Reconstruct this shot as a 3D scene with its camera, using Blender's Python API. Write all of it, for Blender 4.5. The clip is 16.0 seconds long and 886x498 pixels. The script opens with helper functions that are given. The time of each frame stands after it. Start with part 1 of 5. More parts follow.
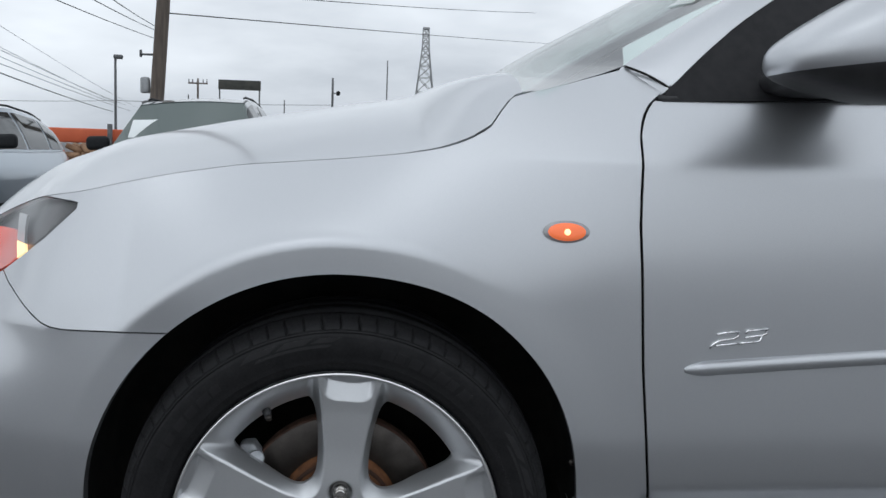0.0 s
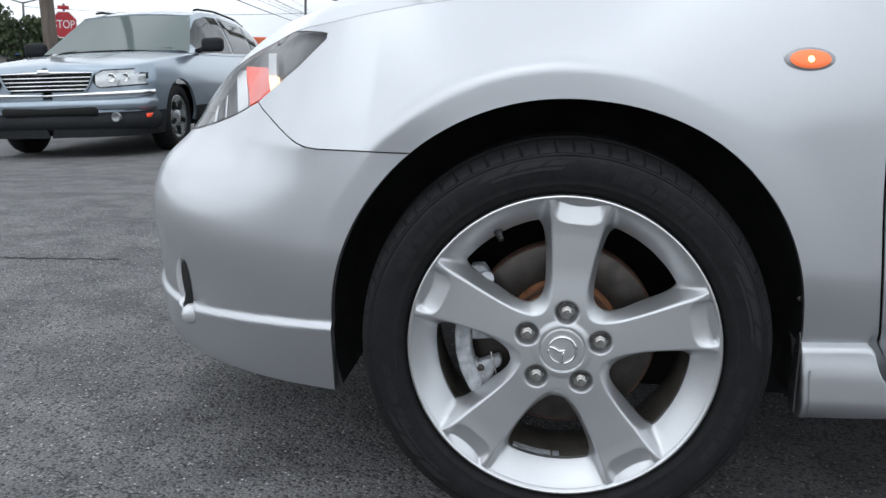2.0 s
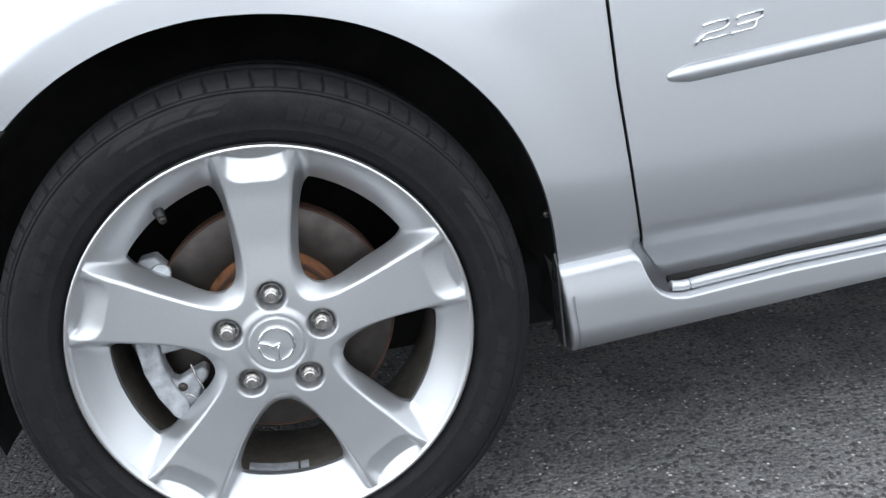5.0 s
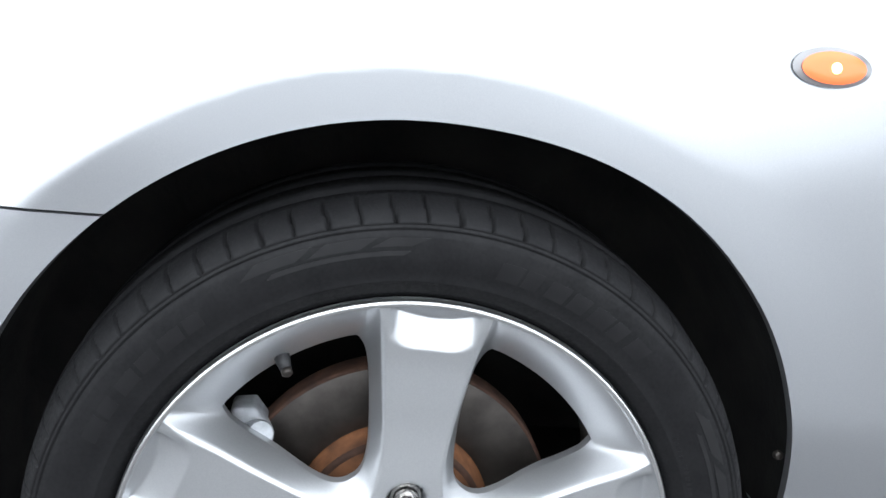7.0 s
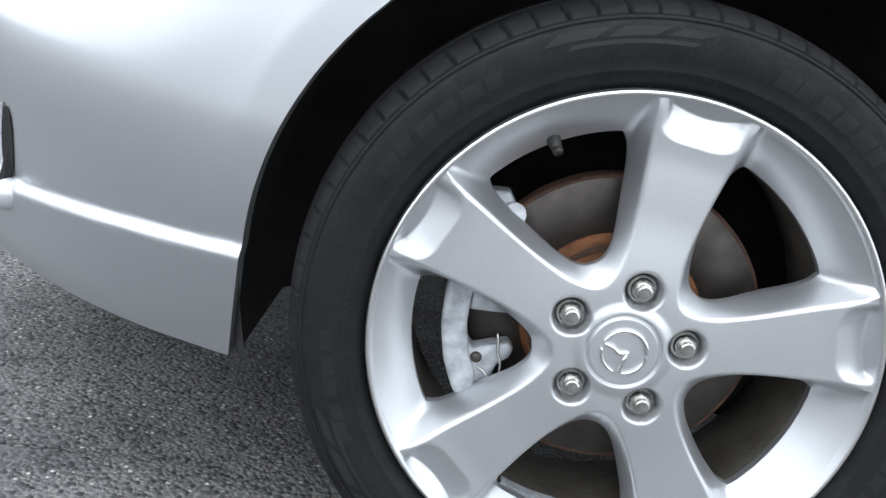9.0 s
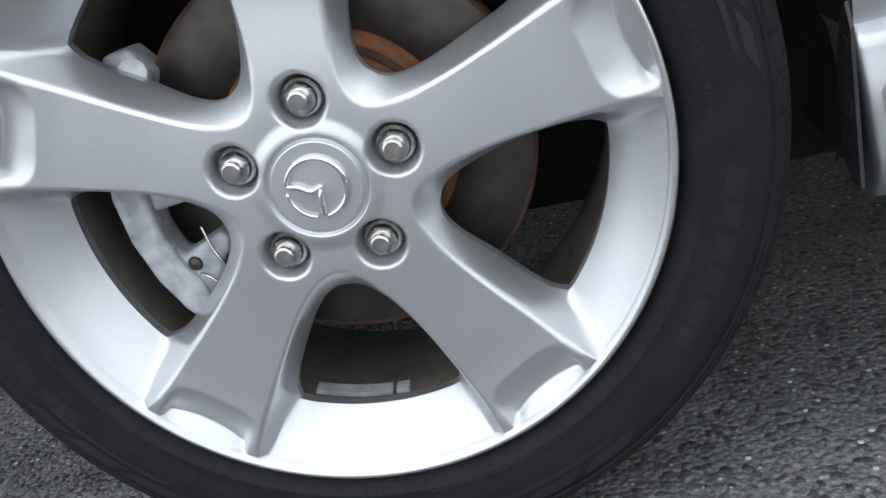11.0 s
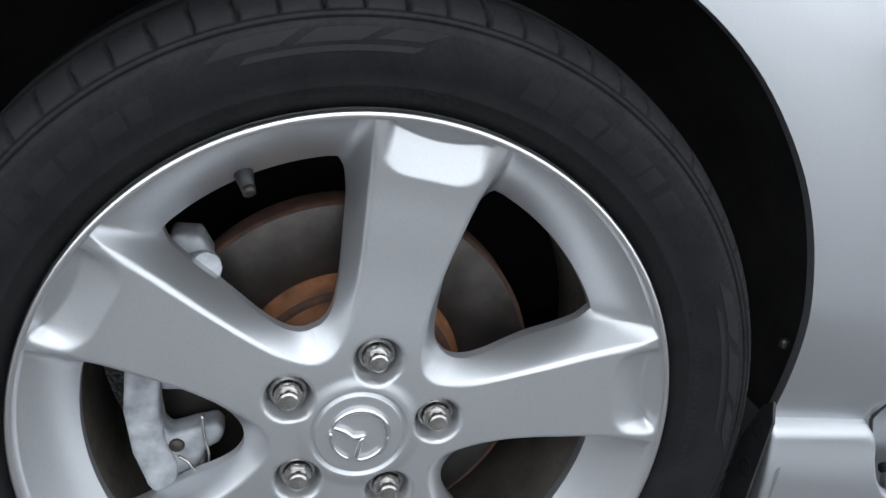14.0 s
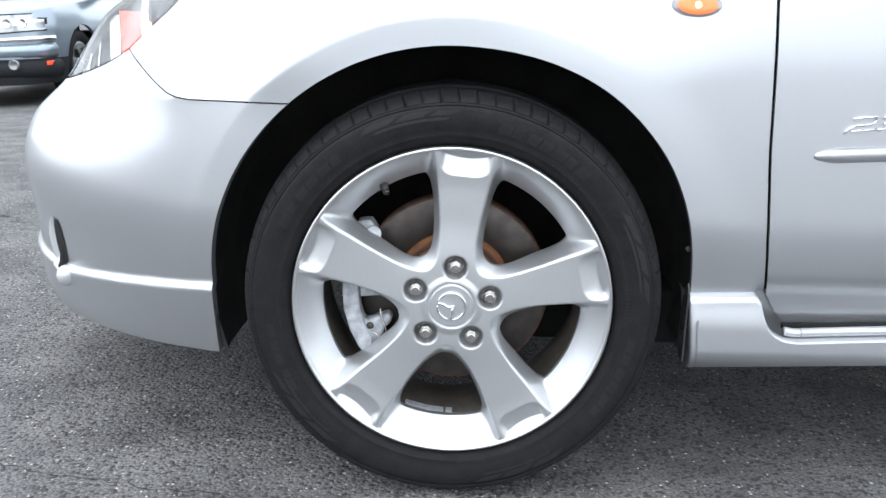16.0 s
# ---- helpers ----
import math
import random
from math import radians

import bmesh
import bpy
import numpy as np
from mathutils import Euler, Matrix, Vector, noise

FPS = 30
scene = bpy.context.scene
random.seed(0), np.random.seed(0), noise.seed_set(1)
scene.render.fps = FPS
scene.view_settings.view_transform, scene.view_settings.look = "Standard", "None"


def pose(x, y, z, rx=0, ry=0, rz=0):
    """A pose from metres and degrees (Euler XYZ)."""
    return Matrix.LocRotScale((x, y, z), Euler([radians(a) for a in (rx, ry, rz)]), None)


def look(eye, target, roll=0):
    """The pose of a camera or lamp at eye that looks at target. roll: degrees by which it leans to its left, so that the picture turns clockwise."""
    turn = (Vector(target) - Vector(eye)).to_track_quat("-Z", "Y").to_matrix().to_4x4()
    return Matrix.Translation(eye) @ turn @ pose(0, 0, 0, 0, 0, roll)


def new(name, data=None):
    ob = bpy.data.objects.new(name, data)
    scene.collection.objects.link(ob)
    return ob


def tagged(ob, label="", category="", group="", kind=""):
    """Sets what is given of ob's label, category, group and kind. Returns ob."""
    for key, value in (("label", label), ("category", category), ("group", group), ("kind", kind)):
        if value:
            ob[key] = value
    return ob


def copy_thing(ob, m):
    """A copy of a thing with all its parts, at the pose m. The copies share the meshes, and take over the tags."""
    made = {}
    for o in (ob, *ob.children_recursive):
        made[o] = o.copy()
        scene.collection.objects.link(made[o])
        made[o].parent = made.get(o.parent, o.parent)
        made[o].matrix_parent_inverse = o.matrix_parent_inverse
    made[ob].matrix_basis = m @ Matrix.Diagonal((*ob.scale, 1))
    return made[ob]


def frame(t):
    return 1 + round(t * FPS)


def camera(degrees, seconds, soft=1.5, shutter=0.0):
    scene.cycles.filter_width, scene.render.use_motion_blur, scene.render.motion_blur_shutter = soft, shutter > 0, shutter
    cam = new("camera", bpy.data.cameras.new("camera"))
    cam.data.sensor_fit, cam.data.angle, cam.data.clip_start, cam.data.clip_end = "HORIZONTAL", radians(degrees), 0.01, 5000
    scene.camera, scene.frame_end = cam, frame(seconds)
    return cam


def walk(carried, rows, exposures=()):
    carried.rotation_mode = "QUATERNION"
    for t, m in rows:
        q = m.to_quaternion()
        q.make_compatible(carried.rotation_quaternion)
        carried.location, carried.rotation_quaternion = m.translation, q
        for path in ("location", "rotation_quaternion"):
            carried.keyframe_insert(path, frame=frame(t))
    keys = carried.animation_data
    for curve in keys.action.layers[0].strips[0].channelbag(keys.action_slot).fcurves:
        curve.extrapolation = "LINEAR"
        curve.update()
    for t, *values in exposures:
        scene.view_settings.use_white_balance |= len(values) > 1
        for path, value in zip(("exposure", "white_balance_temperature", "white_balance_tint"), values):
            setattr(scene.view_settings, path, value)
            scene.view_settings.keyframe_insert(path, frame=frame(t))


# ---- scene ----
cam = camera(52.31, 16.0)
PATH = [
    (0, (0.0316, -1.2506, 0.8480), (0.2017, 0.7312, 0.6392), 1.89),
    (0.5, (-0.0054, -1.2477, 0.8316), (-0.0195, 0.7401, 0.6120), 1.90),
    (1, (-0.0352, -1.2533, 0.8011), (-0.2082, 0.7218, 0.5385), 2.05),
    (1.5, (-0.0435, -1.2827, 0.7596), (-0.2976, 0.6712, 0.4167), 2.14),
    (2, (-0.0425, -1.3116, 0.7238), (-0.2536, 0.6353, 0.3175), 1.83),
    (2.5, (-0.0137, -1.3120, 0.6970), (-0.1290, 0.6322, 0.2424), 1.10),
    (3, (-0.0059, -1.3049, 0.6867), (-0.0404, 0.6422, 0.2311), 1.43),
    (5.5, (0.0878, -0.8699, 0.6873), (0.3558, 1.0243, 0.1039), -8.07),
    (6, (0.0538, -0.7355, 0.7074), (0.3958, 1.1618, 0.1749), -5.48),
    (6.5, (0.0081, -0.6927, 0.7215), (0.3180, 1.2269, 0.2533), -0.88),
    (7, (-0.0800, -0.6755, 0.7470), (0.1920, 1.2478, 0.2705), 5.37),
    (7.5, (-0.1396, -0.6948, 0.7162), (0.0097, 1.2565, 0.3038), 10.54),
    (8, (-0.2195, -0.7262, 0.6775), (-0.0938, 1.2229, 0.2472), 16.19),
    (8.5, (-0.2507, -0.7504, 0.6160), (-0.1436, 1.1967, 0.1720), 16.19),
    (9, (-0.2026, -0.7819, 0.5568), (-0.1425, 1.1581, 0.0742), 13.01),
    (9.5, (-0.0932, -0.7538, 0.4842), (-0.1614, 1.1769, -0.0330), 7.08),
    (10, (0.0147, -0.6828, 0.4588), (-0.1583, 1.2175, -0.1401), -0.86),
    (12.5, (0.2416, -0.5116, 0.5526), (-0.1356, 1.2998, -0.2065), -21.62),
    (13, (0.1476, -0.5256, 0.6172), (0.0429, 1.3372, -0.1034), -9.77),
    (13.5, (-0.0052, -0.5216, 0.6516), (0.2866, 1.3267, -0.0546), 3.47),
    (14, (-0.1208, -0.5646, 0.6461), (0.3816, 1.2645, 0.0120), 12.75),
    (14.5, (-0.1574, -0.6602, 0.6398), (0.3479, 1.1746, 0.0246), 13.78),
    (15, (-0.0611, -0.8592, 0.6945), (0.1173, 1.0266, 0.0525), 8.26),
    (15.5, (-0.0149, -1.0740, 0.7509), (0.0092, 0.8169, 0.0995), 4.79),
    (16, (0.0105, -1.2604, 0.7234), (-0.0293, 0.6730, 0.2131), 2.09),
]
EXPOSURE = [(t, e, 6200, 7) for t, e in ((0.0, -0.33), (0.5, -0.52), (1.0, -0.63), (1.5, -0.3), (2.0, 0.2), (2.5, 0.52), (3.0, 0.74), (5.5, 0.92), (6.0, 1.0), (7.0, 1.12), (8.0, 1.0), (8.5, 0.9), (9.0, 1.0), (9.5, 0.95), (10.0, 0.74), (12.5, 0.58), (13.5, 0.56), (14.0, 0.58), (14.5, 0.76), (15.0, 0.78), (15.5, 0.96), (16.0, 1.1))]
walk(cam, [(t, look(eye, target, roll)) for t, eye, target, roll in PATH], EXPOSURE)

# ---- world, light ----
world = bpy.data.worlds.new("overcast")
scene.world = world
world.use_nodes = True
wn = world.node_tree.nodes
wl = world.node_tree.links
for n in list(wn):
    wn.remove(n)
w_out = wn.new("ShaderNodeOutputWorld")
w_bg = wn.new("ShaderNodeBackground")
w_sky = wn.new("ShaderNodeTexSky")
w_sky.sky_type = "NISHITA"
w_sky.sun_disc = False
w_sky.sun_elevation = radians(55)
w_sky.sun_rotation = radians(200)
w_sky.dust_density = 4.0
w_hsv = wn.new("ShaderNodeHueSaturation")
w_hsv.inputs["Saturation"].default_value = 0.12
w_co = wn.new("ShaderNodeTexCoord")
w_map = wn.new("ShaderNodeMapping")
w_map.inputs["Scale"].default_value = (1.0, 1.0, 3.2)
w_noise = wn.new("ShaderNodeTexNoise")
w_noise.inputs["Scale"].default_value = 2.3
w_noise.inputs["Detail"].default_value = 7.0
w_noise.inputs["Roughness"].default_value = 0.52
w_ramp = wn.new("ShaderNodeValToRGB")
w_ramp.color_ramp.elements[0].position = 0.33
w_ramp.color_ramp.elements[0].color = (0.62, 0.635, 0.66, 1)
w_ramp.color_ramp.elements[1].position = 0.66
w_ramp.color_ramp.elements[1].color = (1.12, 1.12, 1.12, 1)
w_mix = wn.new("ShaderNodeMix")
w_mix.data_type = "RGBA"
w_mix.blend_type = "MIX"
w_mix.inputs["Factor"].default_value = 0.82
w_mul = wn.new("ShaderNodeMix")
w_mul.data_type = "RGBA"
w_mul.blend_type = "MULTIPLY"
w_mul.inputs["Factor"].default_value = 1.0
w_cloud = wn.new("ShaderNodeRGB")
w_cloud.outputs[0].default_value = (9.0, 9.2, 9.6, 1)
wl.new(w_sky.outputs[0], w_hsv.inputs["Color"])
wl.new(w_hsv.outputs[0], w_mix.inputs["A"])
wl.new(w_cloud.outputs[0], w_mix.inputs["B"])
wl.new(w_co.outputs["Generated"], w_map.inputs["Vector"])
wl.new(w_map.outputs[0], w_noise.inputs["Vector"])
wl.new(w_noise.outputs[0], w_ramp.inputs[0])
wl.new(w_mix.outputs["Result"], w_mul.inputs["A"])
wl.new(w_ramp.outputs[0], w_mul.inputs["B"])
# an overcast dome: brighter overhead than at the horizon
w_sep = wn.new("ShaderNodeSeparateXYZ")
wl.new(w_co.outputs["Generated"], w_sep.inputs[0])
w_up = wn.new("ShaderNodeMapRange")
w_up.inputs["From Min"].default_value = 0.0
w_up.inputs["From Max"].default_value = 0.9
w_up.inputs["To Min"].default_value = 1.35
w_up.inputs["To Max"].default_value = 1.48
wl.new(w_sep.outputs["Z"], w_up.inputs["Value"])
w_dome = wn.new("ShaderNodeMix")
w_dome.data_type = "RGBA"
w_dome.blend_type = "MULTIPLY"
w_dome.inputs["Factor"].default_value = 1.0
wl.new(w_mul.outputs["Result"], w_dome.inputs["A"])
wl.new(w_up.outputs[0], w_dome.inputs["B"])
wl.new(w_dome.outputs["Result"], w_bg.inputs["Color"])
w_bg.inputs["Strength"].default_value = 0.1
wl.new(w_bg.outputs[0], w_out.inputs[0])

sun = new("sun", bpy.data.lights.new("sun", "SUN"))
sun.data.energy = 0.5
sun.data.angle = radians(160)
sun.data.color = (1.0, 0.97, 0.93)
sun.matrix_world = look((0, 0, 30), (0.8 * 18, 20, 0))

# ---- materials ----
def smooth(e0, e1, v):
    t = min(1.0, max(0.0, (v - e0) / (e1 - e0)))
    return t * t * (3 - 2 * t)


def material(name, color, rough=0.5, metal=0.0, coat=0.0, spec=0.5):
    m = bpy.data.materials.new(name)
    m.use_nodes = True
    b = m.node_tree.nodes["Principled BSDF"]
    b.inputs["Base Color"].default_value = (*color, 1)
    b.inputs["Roughness"].default_value = rough
    b.inputs["Metallic"].default_value = metal
    b.inputs["Coat Weight"].default_value = coat
    b.inputs["Coat Roughness"].default_value = 0.10
    b.inputs["Specular IOR Level"].default_value = spec
    return m


def vary(m, scale, dark, light, detail=6.0, bump=0.0, bump_scale=None, rough=None, coords="Object", stretch=(1, 1, 1), mid=0.5, spread=0.2):
    """Colour variation from one noise, fine relief and roughness from another."""
    nt = m.node_tree
    b = nt.nodes["Principled BSDF"]
    co = nt.nodes.new("ShaderNodeTexCoord")
    mp = nt.nodes.new("ShaderNodeMapping")
    mp.inputs["Scale"].default_value = stretch
    nt.links.new(co.outputs[coords], mp.inputs["Vector"])
    n1 = nt.nodes.new("ShaderNodeTexNoise")
    n1.inputs["Scale"].default_value = scale
    n1.inputs["Detail"].default_value = detail
    nt.links.new(mp.outputs[0], n1.inputs["Vector"])
    ramp = nt.nodes.new("ShaderNodeValToRGB")
    ramp.color_ramp.elements[0].position = mid - spread
    ramp.color_ramp.elements[1].position = mid + spread
    ramp.color_ramp.elements[0].color = (*dark, 1)
    ramp.color_ramp.elements[1].color = (*light, 1)
    nt.links.new(n1.outputs[0], ramp.inputs[0])
    nt.links.new(ramp.outputs[0], b.inputs["Base Color"])
    n2 = nt.nodes.new("ShaderNodeTexNoise")
    n2.inputs["Scale"].default_value = bump_scale or scale * 6
    n2.inputs["Detail"].default_value = 4.0
    nt.links.new(mp.outputs[0], n2.inputs["Vector"])
    if bump:
        bp = nt.nodes.new("ShaderNodeBump")
        bp.inputs["Strength"].default_value = 1.0
        bp.inputs["Distance"].default_value = bump
        nt.links.new(n2.outputs[0], bp.inputs["Height"])
        nt.links.new(bp.outputs[0], b.inputs["Normal"])
    if rough:
        mr = nt.nodes.new("ShaderNodeMapRange")
        mr.inputs["From Min"].default_value = 0.3
        mr.inputs["From Max"].default_value = 0.7
        mr.inputs["To Min"].default_value, mr.inputs["To Max"].default_value = rough
        nt.links.new(n2.outputs[0], mr.inputs["Value"])
        nt.links.new(mr.outputs[0], b.inputs["Roughness"])
    return m


def glass_material(name, color, rough=0.0, power=4.5):
    """A thin pane: lets light straight through, tinted, and mirrors by Fresnel."""
    m = bpy.data.materials.new(name)
    m.use_nodes = True
    nt = m.node_tree
    nt.nodes.remove(nt.nodes["Principled BSDF"])
    tr = nt.nodes.new("ShaderNodeBsdfTransparent")
    tr.inputs[0].default_value = (*color, 1)
    gl = nt.nodes.new("ShaderNodeBsdfGlossy")
    gl.inputs["Roughness"].default_value = rough
    lw = nt.nodes.new("ShaderNodeLayerWeight")
    lw.inputs["Blend"].default_value = 0.5
    pw = nt.nodes.new("ShaderNodeMath")
    pw.operation = "POWER"
    pw.inputs[1].default_value = power
    nt.links.new(lw.outputs["Facing"], pw.inputs[0])
    fr = nt.nodes.new("ShaderNodeMapRange")
    fr.inputs["To Min"].default_value = 0.045
    fr.inputs["To Max"].default_value = 0.95
    nt.links.new(pw.outputs[0], fr.inputs["Value"])
    mx = nt.nodes.new("ShaderNodeMixShader")
    nt.links.new(fr.outputs[0], mx.inputs[0])
    nt.links.new(tr.outputs[0], mx.inputs[1])
    nt.links.new(gl.outputs[0], mx.inputs[2])
    nt.links.new(mx.outputs[0], nt.nodes["Material Output"].inputs["Surface"])
    return m


def lamp_material(name, color, strength):
    m = material(name, color, 0.25)
    b = m.node_tree.nodes["Principled BSDF"]
    b.inputs["Emission Color"].default_value = (*color, 1)
    b.inputs["Emission Strength"].default_value = strength
    return m


SILVER = vary(material("silver_metallic_paint", (0.5, 0.51, 0.53), 0.42, 0.91, 0.8), 900, (0.515, 0.53, 0.555), (0.55, 0.562, 0.585), 2.0)
ALLOY = vary(material("silver_wheel_paint", (0.6, 0.6, 0.61), 0.35, 0.78, 0.4), 700, (0.555, 0.565, 0.583), (0.59, 0.60, 0.615), 2.0)
LIP = material("machined_aluminium_edge", (0.80, 0.80, 0.80), 0.28, 1.0)
RUBBER = vary(material("tyre_rubber", (0.013, 0.013, 0.014), 0.66, 0, 0, 0.24), 40, (0.006, 0.006, 0.007), (0.0115, 0.0115, 0.0125), 8.0, 0.0003, 300, (0.56, 0.8))
RUBBER_MARK = vary(material("moulded_rubber", (0.012, 0.012, 0.013), 0.60, 0, 0, 0.30), 60, (0.007, 0.007, 0.008), (0.013, 0.013, 0.014), 5.0, 0.0002, 300)
RUBBER_SMOOTH = vary(material("smooth_moulded_rubber", (0.013, 0.013, 0.014), 0.56, 0, 0, 0.36), 60, (0.009, 0.009, 0.010), (0.0155, 0.0155, 0.0165), 5.0)
BLACK_PLASTIC = vary(material("black_plastic", (0.02, 0.02, 0.022), 0.5), 60, (0.016, 0.016, 0.018), (0.03, 0.03, 0.032), 5.0, 0.0002, 500)
LINER = vary(material("wheel_well_liner", (0.02, 0.02, 0.021), 0.8, 0, 0, 0.3), 18, (0.014, 0.014, 0.015), (0.030, 0.029, 0.028), 6.0, 0.001, 90)
BARREL = vary(material("dusty_wheel_barrel", (0.16, 0.145, 0.125), 0.6, 0.35), 22, (0.085, 0.075, 0.062), (0.19, 0.17, 0.145), 6.0, 0.0003, 160, (0.5, 0.75))
DARK = material("dark_gap", (0.004, 0.004, 0.004), 0.9)
FOG_TRIM = material("satin_lamp_trim", (0.62, 0.63, 0.65), 0.3, 0.4, 0.6)
CHROME = material("chrome", (0.85, 0.85, 0.86), 0.08, 1.0)
STEEL = vary(material("worn_steel_nut", (0.6, 0.59, 0.56), 0.22, 1.0), 120, (0.45, 0.43, 0.40), (0.72, 0.71, 0.70), 3.0)
DISC = vary(material("brake_disc_steel", (0.2, 0.19, 0.18), 0.42, 0.75), 40, (0.050, 0.044, 0.040), (0.090, 0.080, 0.073), 4.0, 0.0001, 800, (0.35, 0.5))
RUST = vary(material("rusty_hub", (0.2, 0.08, 0.03), 0.85), 45, (0.08, 0.032, 0.014), (0.25, 0.105, 0.043), 6.0, 0.0004, 200)
RUST_DARK = vary(material("dark_rust", (0.06, 0.03, 0.02), 0.85), 60, (0.035, 0.018, 0.012), (0.09, 0.042, 0.025), 5.0, 0.0003, 200)
CALIPER = vary(material("cast_caliper", (0.5, 0.5, 0.5), 0.6, 0.25), 60, (0.26, 0.27, 0.29), (0.58, 0.60, 0.63), 6.0, 0.0006, 160)
GLASS = glass_material("car_glass", (0.86, 0.94, 0.92))
SCREEN_GLASS = glass_material("windscreen_laminate", (0.86, 0.95, 0.92), 0.03, 3.0)
LENS = glass_material("clear_lens", (0.95, 0.95, 0.95))
AMBER = lamp_material("amber_lens_lit", (0.95, 0.20, 0.07), 0.35)
AMBER_DIM = lamp_material("amber_turn_lamp", (0.85, 0.075, 0.03), 0.22)
WHITE_GLOW = lamp_material("bulb_glow", (1.0, 0.72, 0.35), 1.6)
MARKER_GREY = material("clear_marker_plastic", (0.32, 0.32, 0.33), 0.2, 0.2, 0.8)
BEZEL = material("dark_lamp_bezel", (0.05, 0.05, 0.055), 0.35)

# ---- tools for meshes ----
def part(name, bm, mat, parent=None, label="", flat=False):
    """Links a bmesh as one mesh object under a thing or a part."""
    me = bpy.data.meshes.new(name)
    bm.normal_update()
    bm.to_mesh(me)
    bm.free()
    if not flat:
        for p in me.polygons:
            p.use_smooth = True
    for m in (mat if isinstance(mat, (list, tuple)) else [mat]):
        me.materials.append(m)
    ob = new(name, me)
    if parent is not None:
        ob.parent = parent
    if label:
        ob["label"] = label
    return ob


def thing(name, label, category, m=None, group="", kind=""):
    ob = new(name)
    if m is not None:
        ob.matrix_world = m
    return tagged(ob, label, category, group, kind)


def box_bm(size, at=(0, 0, 0), bevel=0.0, seg=2, bm=None):
    own = bmesh.new()
    bmesh.ops.create_cube(own, size=1.0, matrix=Matrix.Translation(at) @ Matrix.Diagonal((*size, 1)))
    if bevel:
        bmesh.ops.bevel(own, geom=own.edges[:], offset=bevel, segments=seg, affect="EDGES", profile=0.5)
    if bm is None:
        return own
    me = bpy.data.meshes.new("tmp")
    own.to_mesh(me)
    bm.from_mesh(me)
    own.free()
    bpy.data.meshes.remove(me)
    return bm


def revolve_bm(profile, steps=64, axis="y", close=False, bm=None, displace=None):
    """Turns (radius, along) pairs about the axis."""
    bm = bm or bmesh.new()
    rings = []
    for k in range(steps):
        a = 2 * math.pi * k / steps
        ring = []
        for i, (r, h) in enumerate(profile):
            if displace:
                r, h = displace(r, h, a, i, k)
            c, s = r * math.sin(a), r * math.cos(a)
            ring.append(bm.verts.new((c, h, s) if axis == "y" else (c, s, h) if axis == "z" else (h, c, s)))
        rings.append(ring)
    n = len(profile)
    for k in range(steps):
        q, w = rings[k], rings[(k + 1) % steps]
        for i in range(n if close else n - 1):
            j = (i + 1) % n
            bm.faces.new((q[i], q[j], w[j], w[i]))
    return bm


def tube_bm(points, radius, sides=8, bm=None, cap=True):
    """A round bar along points; radius may be a list."""
    bm = bm or bmesh.new()
    pts = [Vector(p) for p in points]
    rings = []
    for i, p in enumerate(pts):
        d = (pts[min(i + 1, len(pts) - 1)] - pts[max(i - 1, 0)]).normalized()
        q = d.to_track_quat("Z", "Y")
        r = radius[i] if isinstance(radius, (list, tuple)) else radius
        rings.append([bm.verts.new(p + q @ Vector((r * math.cos(2 * math.pi * k / sides), r * math.sin(2 * math.pi * k / sides), 0))) for k in range(sides)])
    for a, b in zip(rings, rings[1:]):
        for k in range(sides):
            bm.faces.new((a[k], a[(k + 1) % sides], b[(k + 1) % sides], b[k]))
    if cap:
        bm.faces.new(rings[0][::-1])
        bm.faces.new(rings[-1])
    return bm


def clip(poly, g):
    """Keeps the piece of a polygon of parameter pairs where g >= 0."""
    vals = [g(p) for p in poly]
    if min(vals) >= 0:
        return poly
    if max(vals) < 0:
        return []
    out = []
    for i, p in enumerate(poly):
        q, a, b = poly[(i + 1) % len(poly)], vals[i], vals[(i + 1) % len(poly)]
        if a >= 0:
            out.append(p)
        if (a >= 0) != (b >= 0):
            t = a / (a - b)
            out.append((p[0] + (q[0] - p[0]) * t, p[1] + (q[1] - p[1]) * t))
    return out


def sheet_bm(us, vs, place, cuts=(), bm=None):
    """A surface place(u, v) over a grid, trimmed by the functions in cuts, which take (u, v)."""
    bm = bm or bmesh.new()
    made = {}

    def vert(p):
        key = (round(p[0], 6), round(p[1], 6))
        if key not in made:
            made[key] = bm.verts.new(place(*p))
        return made[key]

    for i in range(len(us) - 1):
        for j in range(len(vs) - 1):
            poly = [(us[i], vs[j]), (us[i + 1], vs[j]), (us[i + 1], vs[j + 1]), (us[i], vs[j + 1])]
            for g in cuts:
                poly = clip(poly, g)
                if len(poly) < 3:
                    break
            if len(poly) < 3:
                continue
            vv = []
            for p in poly:
                v = vert(p)
                if v not in vv:
                    vv.append(v)
            if len(vv) > 2:
                try:
                    bm.faces.new(vv)
                except ValueError:
                    pass
    return bm


def edge_return(bm, t):
    """Turns the open edges of a panel inward by t, with a hard corner."""
    if not t:
        return
    bm.normal_update()
    inner = {}
    for e in [e for e in bm.edges if len(e.link_faces) == 1]:
        a, b = e.link_loops[0].vert, e.link_loops[0].link_loop_next.vert
        for v in (a, b):
            if v not in inner:
                inner[v] = (v.co - v.normal * t)
        e.smooth = False
    made = {v: bm.verts.new(c) for v, c in inner.items()}
    for e in [e for e in bm.edges if not e.smooth and len(e.link_faces) == 1]:
        a, b = e.link_loops[0].vert, e.link_loops[0].link_loop_next.vert
        if a in made and b in made:
            bm.faces.new((b, a, made[a], made[b]))


